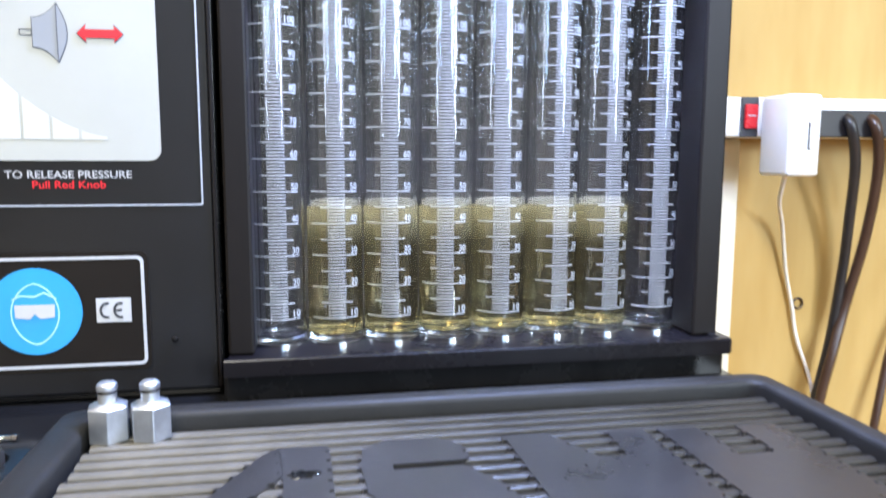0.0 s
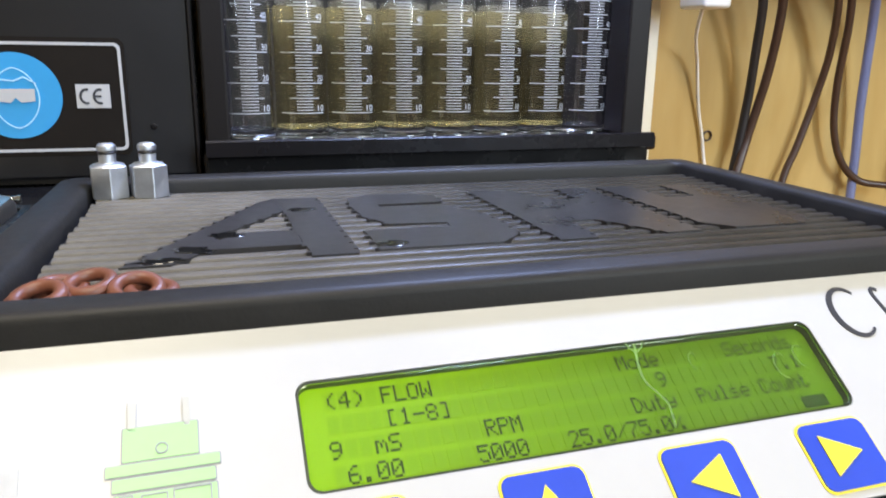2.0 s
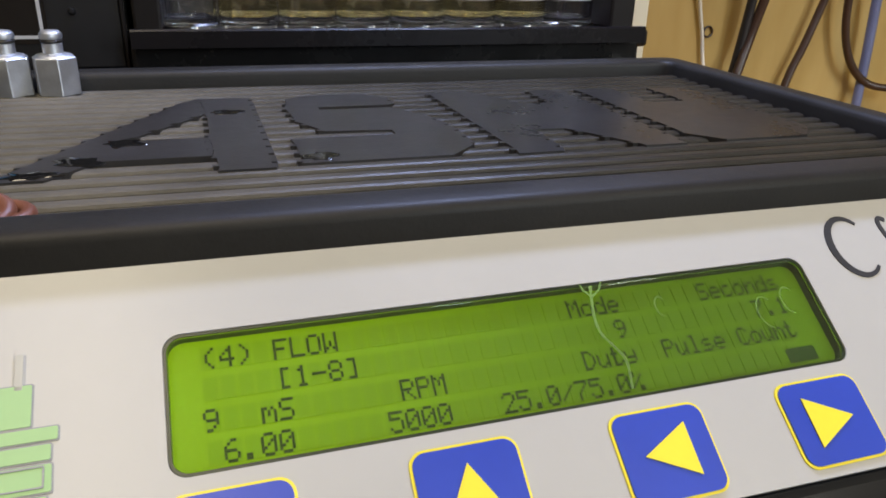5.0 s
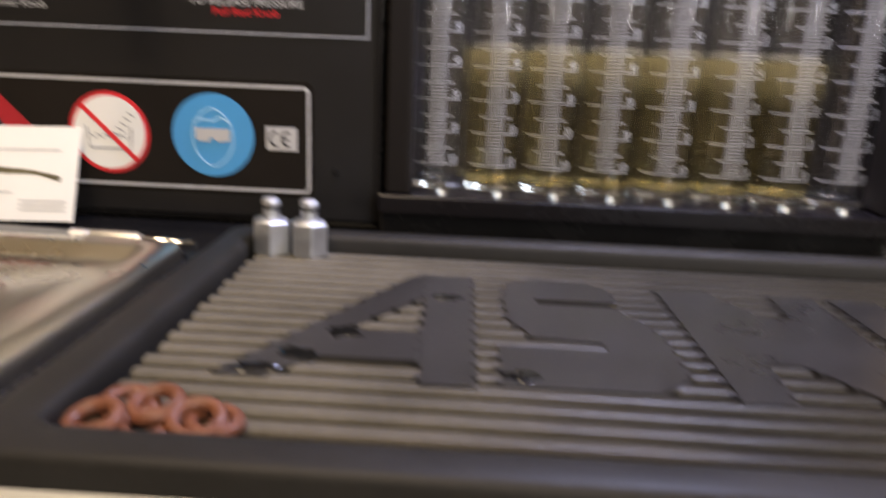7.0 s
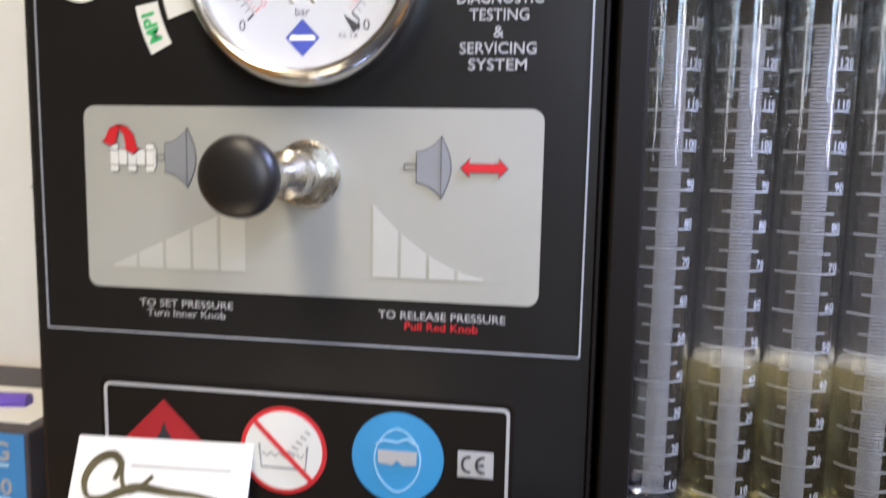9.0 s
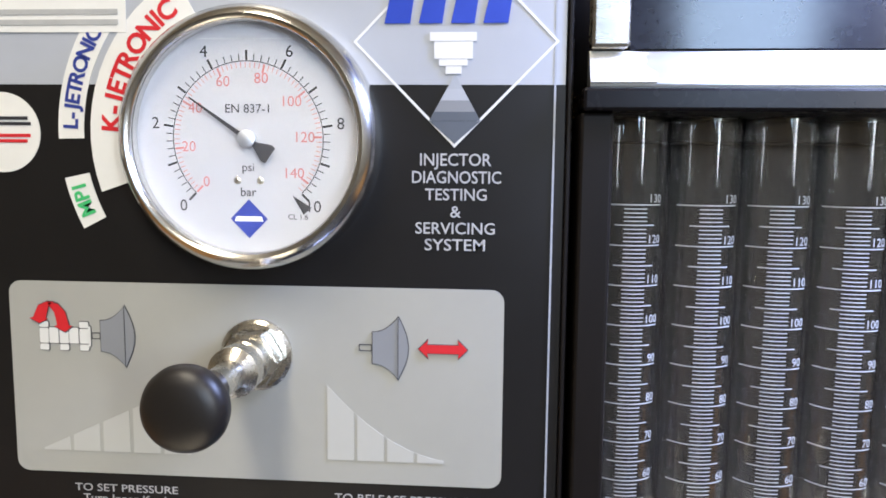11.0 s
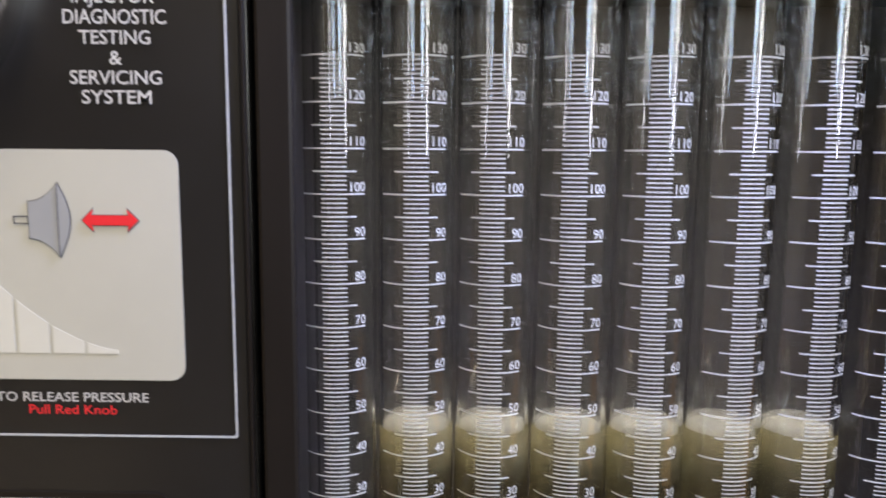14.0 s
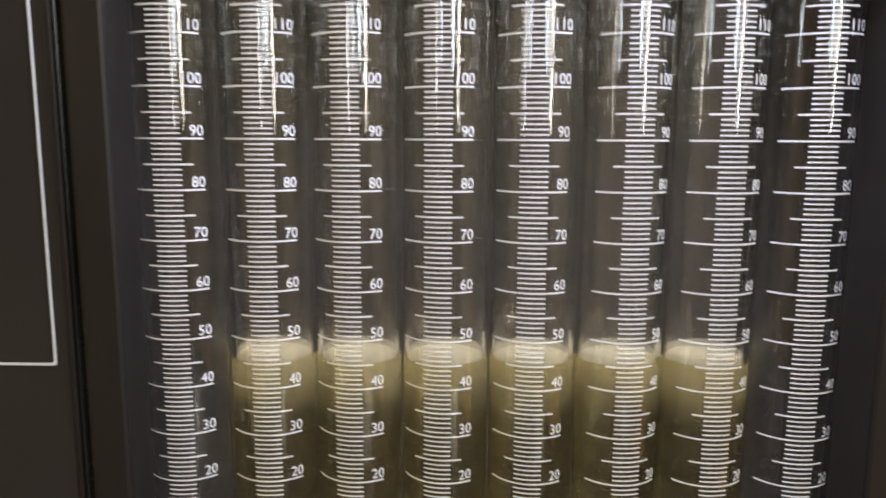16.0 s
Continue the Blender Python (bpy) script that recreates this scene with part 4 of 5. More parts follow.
for i in range(0, 11, 2):
    a = 225 - 27 * i
    part("numeral", lettering(str(i), 0.0047, 0, on_dial(0.0388, a) @ Matrix.Translation((0, -0.002, 0))), INK, dial)
for i in range(0, 141, 20):
    a = 225 - 270 * i / 145
    part("numeral", lettering(str(i), 0.0042, 0, on_dial(0.0248 if i < 100 else 0.0238, a) @ Matrix.Translation((0, -0.0018, 0))), PINKINK, dial)
for w, y, h in (("EN 837-1", 0.0105, 0.0035), ("psi", -0.0130, 0.0034), ("bar", -0.0232, 0.0036)):
    part("lettering", lettering(w, h, 0, G @ Matrix.Translation((0, y, 0.0119))), INK, dial)
part("lettering", lettering("CL 1.6", 0.0022, 0, G @ Matrix.Translation((0.0205, -0.0325, 0.0119))), INK, dial)
part("blue_emblem", prism([(0, -0.0405), (0.0078, -0.0325), (0, -0.0245), (-0.0078, -0.0325)], 0.0002, G, base=0.0119), NAVY, dial)
part("blue_emblem", prism([(-0.0060, -0.0335), (0.0060, -0.0335), (0.0052, -0.0315), (-0.0052, -0.0315)], 0.0002, G, base=0.0122), PALEPRINT, dial)
for sx in (-0.0046, 0.0050):
    part("screw", lathe([(0, 0.0128), (0.0010, 0.0126), (0.0016, 0.0119)], G @ Matrix.Translation((sx, -0.0168, 0)), 16), NICKEL, dial, smooth=True)
part("liquid_line", prism([(-0.0205, 0.0396), (0.0205, 0.0396), (0.0205, 0.0401), (-0.0205, 0.0401)], 0.0002, G, base=0.0119), GREYINK, dial, "grey line of the filling liquid")
part("limit_mark", prism([(0.0292, -0.0006), (0.0380, -0.0022), (0.0380, 0.0022)], 0.0002, on_dial(0, -50, 0.0121, -50)), INK, dial)
N = on_dial(0, 145, 0.0140, 145)
part("needle", prism([(-0.0118, -0.0036), (-0.0100, -0.0040), (-0.0040, -0.0011), (0.0288, -0.00025), (0.0288, 0.00025), (-0.0040, 0.0011), (-0.0100, 0.0040), (-0.0118, 0.0036)], 0.0006, N), INK, gauge, "black needle")
part("hub", lathe([(0, 0.0165), (0.0029, 0.0164), (0.0036, 0.0158), (0.0036, 0.0120)], G, 24), ZINC, gauge, smooth=True)
gl = part("glass", lathe([(0, 0.0200), (0, 0.0182), (0.0464, 0.0182), (0.0464, 0.0200), (0, 0.0200)], G, 48), LENS, gauge)
gl.visible_shadow = False

# ---- pressure knob ----
KX, KZ = -0.1697, 1.2615
K = Matrix.Translation((KX, FACE_Y - 0.0004, KZ)) @ Matrix.Rotation(radians(90), 4, "X")
b = lathe([(0.0, 0.0590), (0.0072, 0.0592), (0.0080, 0.0630), (0.0098, 0.0690), (0.0128, 0.0745), (0.0145, 0.0772), (0.0151, 0.0795), (0.0149, 0.0820), (0.0140, 0.0842), (0.0122, 0.0858), (0.0090, 0.0870), (0.0045, 0.0877), (0.0, 0.0879)], K @ Matrix.Translation((-0.0003, 0.0, -0.0072)), 48)
knob = part("pressure_knob", b, KNOBBLACK, tower, "black mushroom knob on a nickel stem", True)
part("flange", lathe([(0.0, 0.0), (0.0155, 0.0), (0.0155, 0.0022), (0.0140, 0.0034), (0.0, 0.0034)], K, 40), NICKEL, knob, smooth=True)
hexp = [(0.0128 * math.cos(radians(60 * i)), 0.0128 * math.sin(radians(60 * i))) for i in range(6)]
b = prism(hexp, 0.0095, K, base=0.0034)
bmesh.ops.bevel(b, geom=list(b.edges), offset=0.0008, segments=2, affect="EDGES")
part("lock_nut", b, NICKEL, knob)
b = lathe([(0.0, 0.0129), (0.0098, 0.0129), (0.0100, 0.0140), (0.0100, 0.0190), (0.0088, 0.0200), (0.0088, 0.0216), (0.0102, 0.0226), (0.0102, 0.0300), (0.0080, 0.0318), (0.0062, 0.0335), (0.0062, 0.0525), (0.0, 0.0525)], K, 32)
part("stem", b, NICKEL, knob, smooth=True)

# ---- tube rack ----
BRIGHT = mat("satin_steel", (0.66, 0.67, 0.68), 0.30, metal=1.0, var=0.08, scale=40, rvar=0.06, stretch=(0.1, 1, 1))
rack = thing("tube_rack", (0.103, 0.40, 1.083), "black metal rack holding eight graduated glass tubes", "rack")
part("foot", box(-0.0365, 0.2385, 0.3560, 0.50, 1.0835, 1.1000, 0.002), BLACK, rack)
part("sill", prism([(0.3448, 1.1000), (0.4338, 1.1000), (0.4338, 1.1042), (0.3545, 1.1042), (0.3505, 1.1050), (0.3485, 1.1086), (0.3455, 1.1086), (0.3448, 1.1078)], 0.2696, YZ @ Matrix.Translation((0, 0, -0.0348))), SILL, rack, "glossy dark sill under the tubes")
part("backing", box(-0.0348, 0.2400, 0.4340, 0.4400, 1.1000, 1.45, 0.001), BACKING, rack)
part("side_rail", box(-0.0350, -0.0215, 0.3690, 0.4338, 1.1046, 1.3648, 0.0015), RAIL, rack)
part("side_rail", box(0.2255, 0.2410, 0.3690, 0.4338, 1.1046, 1.3648, 0.0015), RAIL, rack)
part("top_rail", box(-0.0345, 0.2410, 0.3640, 0.4338, 1.3650, 1.3742, 0.0014), SILL, rack)
part("end_cap", box(0.2350, 0.2440, 0.3560, 0.3800, 1.0960, 1.1060, 0.002), BLACK, rack)
part("upper_block", box(-0.0214, 0.2254, 0.4155, 0.4338, 1.3545, 1.3648, 0.001), BACKING, rack)
part("chamber_frame", prism([(0.3660, 1.3746), (0.3658, 1.3756), (0.3728, 1.3890), (0.3745, 1.3896), (0.3760, 1.3892), (0.3760, 1.3746)], 0.2718, YZ @ Matrix.Translation((0, 0, -0.0318))), BRIGHT, rack, "polished steel lower frame of the chamber")
part("chamber_frame", box(-0.0318, -0.0165, 0.3680, 0.3760, 1.3897, 1.46, 0.0018), STEEL, rack)
part("chamber_window", box(-0.0160, 0.2400, 0.3735, 0.3755, 1.3899, 1.46, 0.0004), SMOKED, rack, "dark glossy window of the injector chamber")
part("chamber_floor", box(-0.0165, 0.2400, 0.3762, 0.4338, 1.3746, 1.3800, 0.001), STEEL, rack)
SEAL = mat("aged_sealant", (0.50, 0.48, 0.43), 0.62, var=0.25, scale=150, bump=0.5, bscale=260, rvar=0.15)
slope = Vector((0, 0.0070, 0.0134)).normalized()
SF = Matrix(((1, 0, 0, 0), (0, slope.y, -slope.z, 0.3657), (0, slope.z, slope.y, 1.3757), (0, 0, 0, 1)))
rs = random.Random(12)
edge = [(-0.0318, 0.0002), (-0.0060, 0.0003)] + [(-0.0045 + rs.uniform(-0.0030, 0.0015) - 0.0045 * k / 7, 0.0012 + 0.0128 * k / 7) for k in range(8)] + [(-0.0168, 0.0148), (-0.0318, 0.0148)]
b = prism(edge, 0.0007, SF)
part("sealed_corner", b, SEAL, rack, "dull pale sealant on the chamber frame corner")
lampo = thing("work_lamp", (0.11, 0.33, 1.50), "slim cool white work lamp over the tube rack", "lamp")
part("housing", box(0.00, 0.24, 0.298, 0.338, 1.4945, 1.515, 0.003), RAIL, lampo)
part("bracket", box(0.09, 0.13, 0.338, 0.4338, 1.50, 1.51, 0.001), RAIL, lampo)
part("bracket", box(0.09, 0.13, 0.434, 0.4400, 1.4505, 1.51, 0.001), RAIL, lampo)

# ---- graduated tubes ----
TX, TY, TZ, PITCH = -0.0100, 0.3975, 1.1044, 0.0315
RO, RI, TOP = 0.01545, 0.0137, 0.2600
MARK = lambda ml: 1.2235 + (ml - 70) * 0.00173 - TZ
LEVEL = MARK(45.0)
# degrees by which each tube is turned in its seat
TURN = (3, 2, -8, -10, -8, 5, 3, -5)


def wrap(b, r):
    for v in b.verts:
        t = v.co.x / r
        v.co = Vector((TX + r * math.sin(t), TY - r * math.cos(t), TZ + v.co.y))
    return b


def scale_mesh():
    b = bmesh.new()
    for ml in range(10, 131):
        if ml % 10 == 0:
            x0, x1 = -0.0151, 0.0126
        elif ml % 5 == 0:
            x0, x1 = -0.0088, 0.0088
        else:
            x0, x1 = -0.0049, 0.0049
        n = max(2, int((x1 - x0) / 0.0016))
        h = 0.00022 if ml % 5 else 0.00025
        z = MARK(ml)
        vs = [[b.verts.new((x0 + (x1 - x0) * i / n, z + s, 0)) for i in range(n + 1)] for s in (-h, h)]
        for i in range(n):
            b.faces.new((vs[0][i], vs[0][i + 1], vs[1][i + 1], vs[1][i]))
    for ml in range(10, 131, 10):
        lettering(str(ml), 0.0036, 0.0046 if ml < 100 else 0.0064, Matrix.Translation((0.0104 if ml < 100 else 0.0096, MARK(ml) + 0.0010, 0)), bm=b, depth=0, fat=0.0)
    return wrap(b, RO + 0.00012)


def tube_thing(full):
    t = thing("graduated_tube", (TX, TY, TZ), "clear graduated glass tube half filled with pale yellow test fluid" if full else "clear empty graduated glass tube in the rack", "measuring tube", "graduated tubes")
    m = Matrix.Translation((TX, TY, TZ))
    g = part("glass", lathe([(0, 0.0), (RO - 0.0006, 0.0), (RO, 0.0006), (RO, TOP), (RI, TOP), (RI, LEVEL + 0.008), (RI, 0.0058), (RI - 0.0015, 0.0046), (0, 0.0042)], m, 48), GLASS, t, smooth=True)
    g.visible_shadow = False
    g.data.materials.append(WETGLASS)
    g.data.materials.append(INNERGLASS)
    for face in g.data.polygons:
        if all(math.hypot(*(g.data.vertices[v].co.xy)) < RI + 0.0001 for v in face.vertices) and abs(face.normal.z) < 0.3:
            face.material_index = 1 if face.center.z > LEVEL + 0.008 else 2
    tagged(part("printed_scale", scale_mesh(), SCALEINK, t, "white printed millilitre scale"), kind="stuff")
    part("foot_ring", lathe([(RO + 0.0001, 0.0), (RO + 0.0004, 0.0), (RO + 0.0004, 0.0014), (RO + 0.0001, 0.0014)], m, 40), CHROME, t, smooth=True)
    if full:
        R = RI + 0.0001
        fl = part("fluid", lathe([(0, 0.0043), (RI - 0.0014, 0.0047), (R, 0.0060), (R, LEVEL - 0.0010), (R, LEVEL), (0, LEVEL - 0.0006)], m, 40), FUEL, t, "pale yellow fluid", True)
        fl.visible_shadow = False
        # added ring draws the yellow light gathered in the round fluid bottom
        part("fluid_foot_glow", torus(RI - 0.0020, 0.0010, m @ Matrix.Translation((0, 0, 0.0066)), 32, 8), AMBER, t, "yellow ring added for the glow at the fluid foot", True)
        q = RI - 0.0003
        fr = part("froth", lathe([(0, LEVEL + 0.0004), (q, LEVEL + 0.0002), (q, LEVEL + 0.0026), (q - 0.0010, LEVEL + 0.0034), (q - 0.0050, LEVEL + 0.0042), (0, LEVEL + 0.0045)], m, 40), FOAM, t, "pale froth at the fluid surface", True)
        fr.visible_shadow = False
    return t


empty = tube_thing(False)
copy_thing(empty, pose(TX + 7 * PITCH, TY, TZ, 0, 0, TURN[7]))
full = tube_thing(True)
for k in range(2, 7):
    copy_thing(full, pose(TX + k * PITCH, TY, TZ, 0, 0, TURN[k]))
empty.rotation_euler = (0, 0, radians(TURN[0]))
full.location = (TX + PITCH, TY, TZ)
full.rotation_euler = (0, 0, radians(TURN[1]))

# ---- drip tray ----
tray = thing("drip_tray", (0.0705, 0.2225, 1.083), "black ridged plastic drip tray with raised flat shapes", "tray")
X0, X1, Y0, Y1 = -0.1020, 0.2430, 0.1205, 0.3270
o, i_ = rounded(X0, X1, Y0, Y1, 0.010, 5), rounded(X0 + 0.0155, X1 - 0.0115, Y0 + 0.0145, Y1 - 0.0130, 0.006, 5)
b = frame_strip(o, i_, 0.0112, None, None, 1.0836)
top = [e for e in b.edges if all(abs(v.co.z - 1.0948) < 1e-6 for v in e.verts) and len(e.link_faces) == 2 and any(abs(f.normal.z) < 0.5 for f in e.link_faces)]
bmesh.ops.recalc_face_normals(b, faces=b.faces)
top = [e for e in b.edges if all(abs(v.co.z - 1.0948) < 1e-6 for v in e.verts) and any(abs(f.normal.z) < 0.5 for f in e.link_faces)]
bmesh.ops.bevel(b, geom=top, offset=0.0030, segments=3, affect="EDGES", profile=0.5)
part("rim", b, RIM_RUBBER, tray, "rounded black tray rim", True)
part("floor", box(X0 + 0.014, X1 - 0.0105, Y0 + 0.013, Y1 - 0.012, 1.0832, 1.0842), RIM_RUBBER, tray)
RP = [(-0.0031, 0.0), (-0.0030, 0.0030), (-0.0025, 0.0038), (-0.0015, 0.0042), (0.0015, 0.0042), (0.0025, 0.0038), (0.0030, 0.0030), (0.0031, 0.0)]
ridge_mesh = None
y = 0.1409
n = 0
while y < 0.311:
    if ridge_mesh is None:
        b = prism(RP, 0.3140, YZ @ Matrix.Translation((0, 0, -0.1570)))
        ridge_mesh = mesh_of("ridge", b, MAT_RUBBER)
    rg = new("ridge", ridge_mesh)
    rg.parent = tray
    rg.location = Vector((0.0735 + 0.0006 * math.sin(n * 2.3), y, 1.0842)) - ORIGIN[tray]
    y += 0.0091
    n += 1
SHAPES = [[(-0.0610, 0.1765), (-0.0455, 0.1765), (-0.0350, 0.1925), (-0.0026, 0.1925), (-0.0040, 0.2152), (-0.0295, 0.2152), (-0.0046, 0.2510), (-0.0074, 0.2790), (-0.0150, 0.2695)],
          [(-0.0012, 0.1765), (0.0150, 0.1765), (0.0132, 0.2785), (-0.0072, 0.2792), (-0.0044, 0.2510), (-0.0038, 0.2152), (-0.0024, 0.1925)],
          [(0.0222, 0.1790), (0.0690, 0.1790), (0.0795, 0.1900), (0.0800, 0.2140), (0.0760, 0.2330), (0.0690, 0.2450), (0.0654, 0.2508), (0.0379, 0.2508), (0.0379, 0.2555), (0.0654, 0.2555), (0.0690, 0.2575), (0.0680, 0.2700), (0.0600, 0.2795),
           (0.0370, 0.2800), (0.0270, 0.2720), (0.0245, 0.2550), (0.0262, 0.2330), (0.0340, 0.2165), (0.0578, 0.2145), (0.0578, 0.2085), (0.0222, 0.2085)],
          [(0.0900, 0.1765), (0.1058, 0.1765), (0.1070, 0.2050), (0.1190, 0.2050), (0.1362, 0.1775), (0.1520, 0.1775), (0.1500, 0.2740), (0.1330, 0.2740), (0.1315, 0.2480), (0.1200, 0.2500), (0.1060, 0.2770), (0.0872, 0.2770)],
          [(0.1690, 0.1790), (0.2030, 0.1790), (0.2130, 0.1900), (0.2120, 0.2700), (0.1930, 0.2710), (0.1935, 0.2420), (0.1770, 0.2420), (0.1750, 0.2720), (0.1565, 0.2730), (0.1590, 0.1900)]]


def stepped(pts):
    """The blocks end in small steps where their edges cross the ridges."""
    out = []
    for (xa, ya), (xb, yb) in zip(pts, pts[1:] + pts[:1]):
        out.append((xa, ya))
        if abs(yb - ya) < 0.012:
            continue
        cuts = sorted((0.1409 + 0.0091 * k + d for k in range(22) for d in (-0.0036, 0.0036)), reverse=yb < ya)
        for q in cuts:
            f = (q - ya) / (yb - ya)
            if 0.04 < f < 0.96:
                on = abs(((q - 0.1409 + (0.0005 if yb > ya else -0.0005)) / 0.0091 + 0.5) % 1.0 - 0.5) * 0.0091 < 0.0036
                x = xa + (xb - xa) * f
                out += [(x + (-0.0009 if on else 0.0009), q), (x + (0.0009 if on else -0.0009), q + (0.00012 if yb > ya else -0.00012))]
    return out


for s in SHAPES:
    b = prism(stepped(s), 0.0051, None, None, 1.0840)
    part("raised_shape", b, EMBLEM_RUBBER, tray, "flat raised block on the ridges")

# spilt fluid on the raised shapes
WET = mat("wet_film", (0.006, 0.006, 0.006), 0.05, var=0.2, scale=60, rvar=0.03)
for cx, cy, r, sq, sd in ((-0.0490, 0.1815, 0.0080, 0.55, 3), (-0.0390, 0.1925, 0.0075, 0.9, 4), (-0.0290, 0.2120, 0.0070, 0.9, 7), (0.0290, 0.1850, 0.0060, 0.8, 5), (0.0040, 0.2520, 0.0062, 0.7, 6)):
    rr = random.Random(sd)
    k = [rr.uniform(0.55, 1.2) for _ in range(18)]
    ring = [(cx + r * k[j] * math.cos(2 * math.pi * j / 18), cy + r * sq * k[j] * math.sin(2 * math.pi * j / 18)) for j in range(18)]
    b = bmesh.new()
    vs = []
    for f, h in ((1.0, 0.0), (0.95, 0.0002), (0.7, 0.0003), (0.3, 0.0003)):
        vs.append([b.verts.new((cx + (x - cx) * f, cy + (q - cy) * f, 1.0892 + h)) for x, q in ring])
    for a, c in zip(vs, vs[1:]):
        for j in range(18):
            b.faces.new((a[j], a[(j + 1) % 18], c[(j + 1) % 18], c[j]))
    b.faces.new(vs[-1])
    b.faces.new(vs[0][::-1])
    pu = solo("fluid_puddle", b, WET, "small glossy puddle of spilt test fluid on the tray", "puddle", group="puddles on the tray", smooth=True, at=(cx, cy, 1.0892))
    pu.visible_shadow = False

# ---- hex adaptors ----


def adaptor(x, y, turn):
    z = 1.0884
    t = thing("hex_adaptor", (x, y, z), "zinc plated hexagonal adaptor with a domed top on the tray", "adaptor", "hex adaptors")
    m = Matrix.Translation((x, y, z)) @ Matrix.Rotation(radians(turn), 4, "Z")
    h = [(0.0087 * math.cos(radians(60 * i)), 0.0087 * math.sin(radians(60 * i))) for i in range(6)]
    b = prism(h, 0.0148, m)
    bmesh.ops.bevel(b, geom=list(b.edges), offset=0.0003, segments=1, affect="EDGES")
    part("hex_body", b, ZINC, t)
    part("shoulder", lathe([(0, 0.0142), (0.0074, 0.0148), (0.0066, 0.0157), (0.0040, 0.0163), (0, 0.0163)], m, 32), ZINC, t, smooth=True)
    part("neck", lathe([(0, 0.0160), (0.0038, 0.0160), (0.0038, 0.0200), (0.0034, 0.0204), (0, 0.0204)], m, 28), ZINC, t, smooth=True)
    part("seal", torus(0.0034, 0.0008, m @ Matrix.Translation((0, 0, 0.0210)), 28, 10), KNOBBLACK, t, "black sealing ring", True)
    part("dome", lathe([(0, 0.0205), (0.0030, 0.0205), (0.0030, 0.0216), (0.0041, 0.0218), (0.0043, 0.0228), (0.0041, 0.0240), (0.0030, 0.0250), (0.0, 0.0254)], m, 28), ZINC, t, smooth=True)


adaptor(-0.0776, 0.3035, 41)
adaptor(-0.0604, 0.3030, 47)

# ---- rubber rings in the tray corner ----
RM = None
for x, y, z, rx, ry in ((-0.0790, 0.1470, 1.0900, 3, -5), (-0.0735, 0.1540, 1.0906, 8, 8), (-0.0770, 0.1425, 1.0922, 14, -8), (-0.0655, 0.1450, 1.0900, 2, 4),
                        (-0.0660, 0.1520, 1.0922, 10, -6), (-0.0535, 0.1465, 1.0916, 16, 3), (-0.0500, 0.1490, 1.0898, 2, 2)):
    if RM is None:
        RM = mesh_of("rubber_ring", torus(0.0057, 0.0019, None, 40, 12), COPPER, True)
    ob = new("rubber_ring", RM)
    ob.matrix_world = pose(x + 0.001, y - 0.0025, z + 0.0004, rx, ry, 0)
    tagged(ob, "orange-brown rubber sealing ring lying in the tray corner", "sealing ring", "rubber rings")

# ---- steel basin ----
basin = thing("steel_basin", (-0.21, 0.215, 1.083), "stainless steel bath lid with a pressed oval", "basin")
b = bmesh.new()
rings = []
for dx, z in ((0, 1.0838), (0.0, 1.0895), (0.0015, 1.0925), (0.0040, 1.0935), (0.0110, 1.0935), (0.0135, 1.0925), (0.0170, 1.0885), (0.0200, 1.0875), (0.0300, 1.0872)):
    rings.append([b.verts.new((x, y_, z)) for x, y_ in rounded(-0.3050 + dx, -0.1138 - dx, 0.1300 + dx, 0.2985 - dx, max(0.003, 0.010 - dx * 0.2), 8)])
for f, z in ((1.0, 1.0872), (0.95, 1.0885), (0.90, 1.0888), (0.84, 1.0876), (0.76, 1.0852), (0.6, 1.0858), (0.4, 1.0874), (0.2, 1.0882)):
    base_ring = rounded(-0.2640, -0.1500, 0.1650, 0.2630, 0.0480, 8)
    cx, cy = -0.2070, 0.2140
    rings.append([b.verts.new((cx + (x - cx) * f, cy + (q - cy) * f, z)) for x, q in base_ring])
for a, c in zip(rings, rings[1:]):
    for j in range(len(a)):
        b.faces.new((a[j], a[(j + 1) % len(a)], c[(j + 1) % len(a)], c[j]))
b.faces.new(rings[-1])
part("lid", b, BASINSTEEL, basin, smooth=True)
part("seat_frame", frame_strip(rounded(-0.3095, -0.1055, 0.1250, 0.3040, 0.008, 5), rounded(-0.3055, -0.1133, 0.1296, 0.2990, 0.006, 5), 0.0030, None, None, 1.0834), BLACK, basin)

# ---- small tool on the deck ----
tool = thing("knurled_tool", (-0.147, 0.3150, 1.0835), "small nickel plated knurled tool lying on the machine deck", "tool")
m = Matrix.Translation((-0.1775, 0.3165, 1.0873)) @ Matrix.Rotation(radians(-3), 4, "Z") @ Matrix.Rotation(radians(90), 4, "Y")
b = bmesh.new()
prf = [(0, 0)] + [(0.0034 + 0.0003 * (k % 2), 0.0004 + k * 0.0007) for k in range(12)]
lathe(prf + [(0.0026, 0.0090), (0, 0.0090)], m, 20, b)
part("knurled_end", b, SATIN, tool)
part("grip", lathe([(0, 0.0090), (0.0032, 0.0092), (0.0036, 0.0105), (0.0036, 0.0330), (0.0030, 0.0345), (0, 0.0345)], m, 24), SATIN, tool, smooth=True)
part("shank", lathe([(0, 0.0343), (0.0022, 0.0345), (0.0022, 0.0480), (0.0016, 0.0490), (0.0016, 0.0580), (0.0020, 0.0585), (0.0020, 0.0605), (0, 0.0605)], m, 20), CHROME, tool, smooth=True)

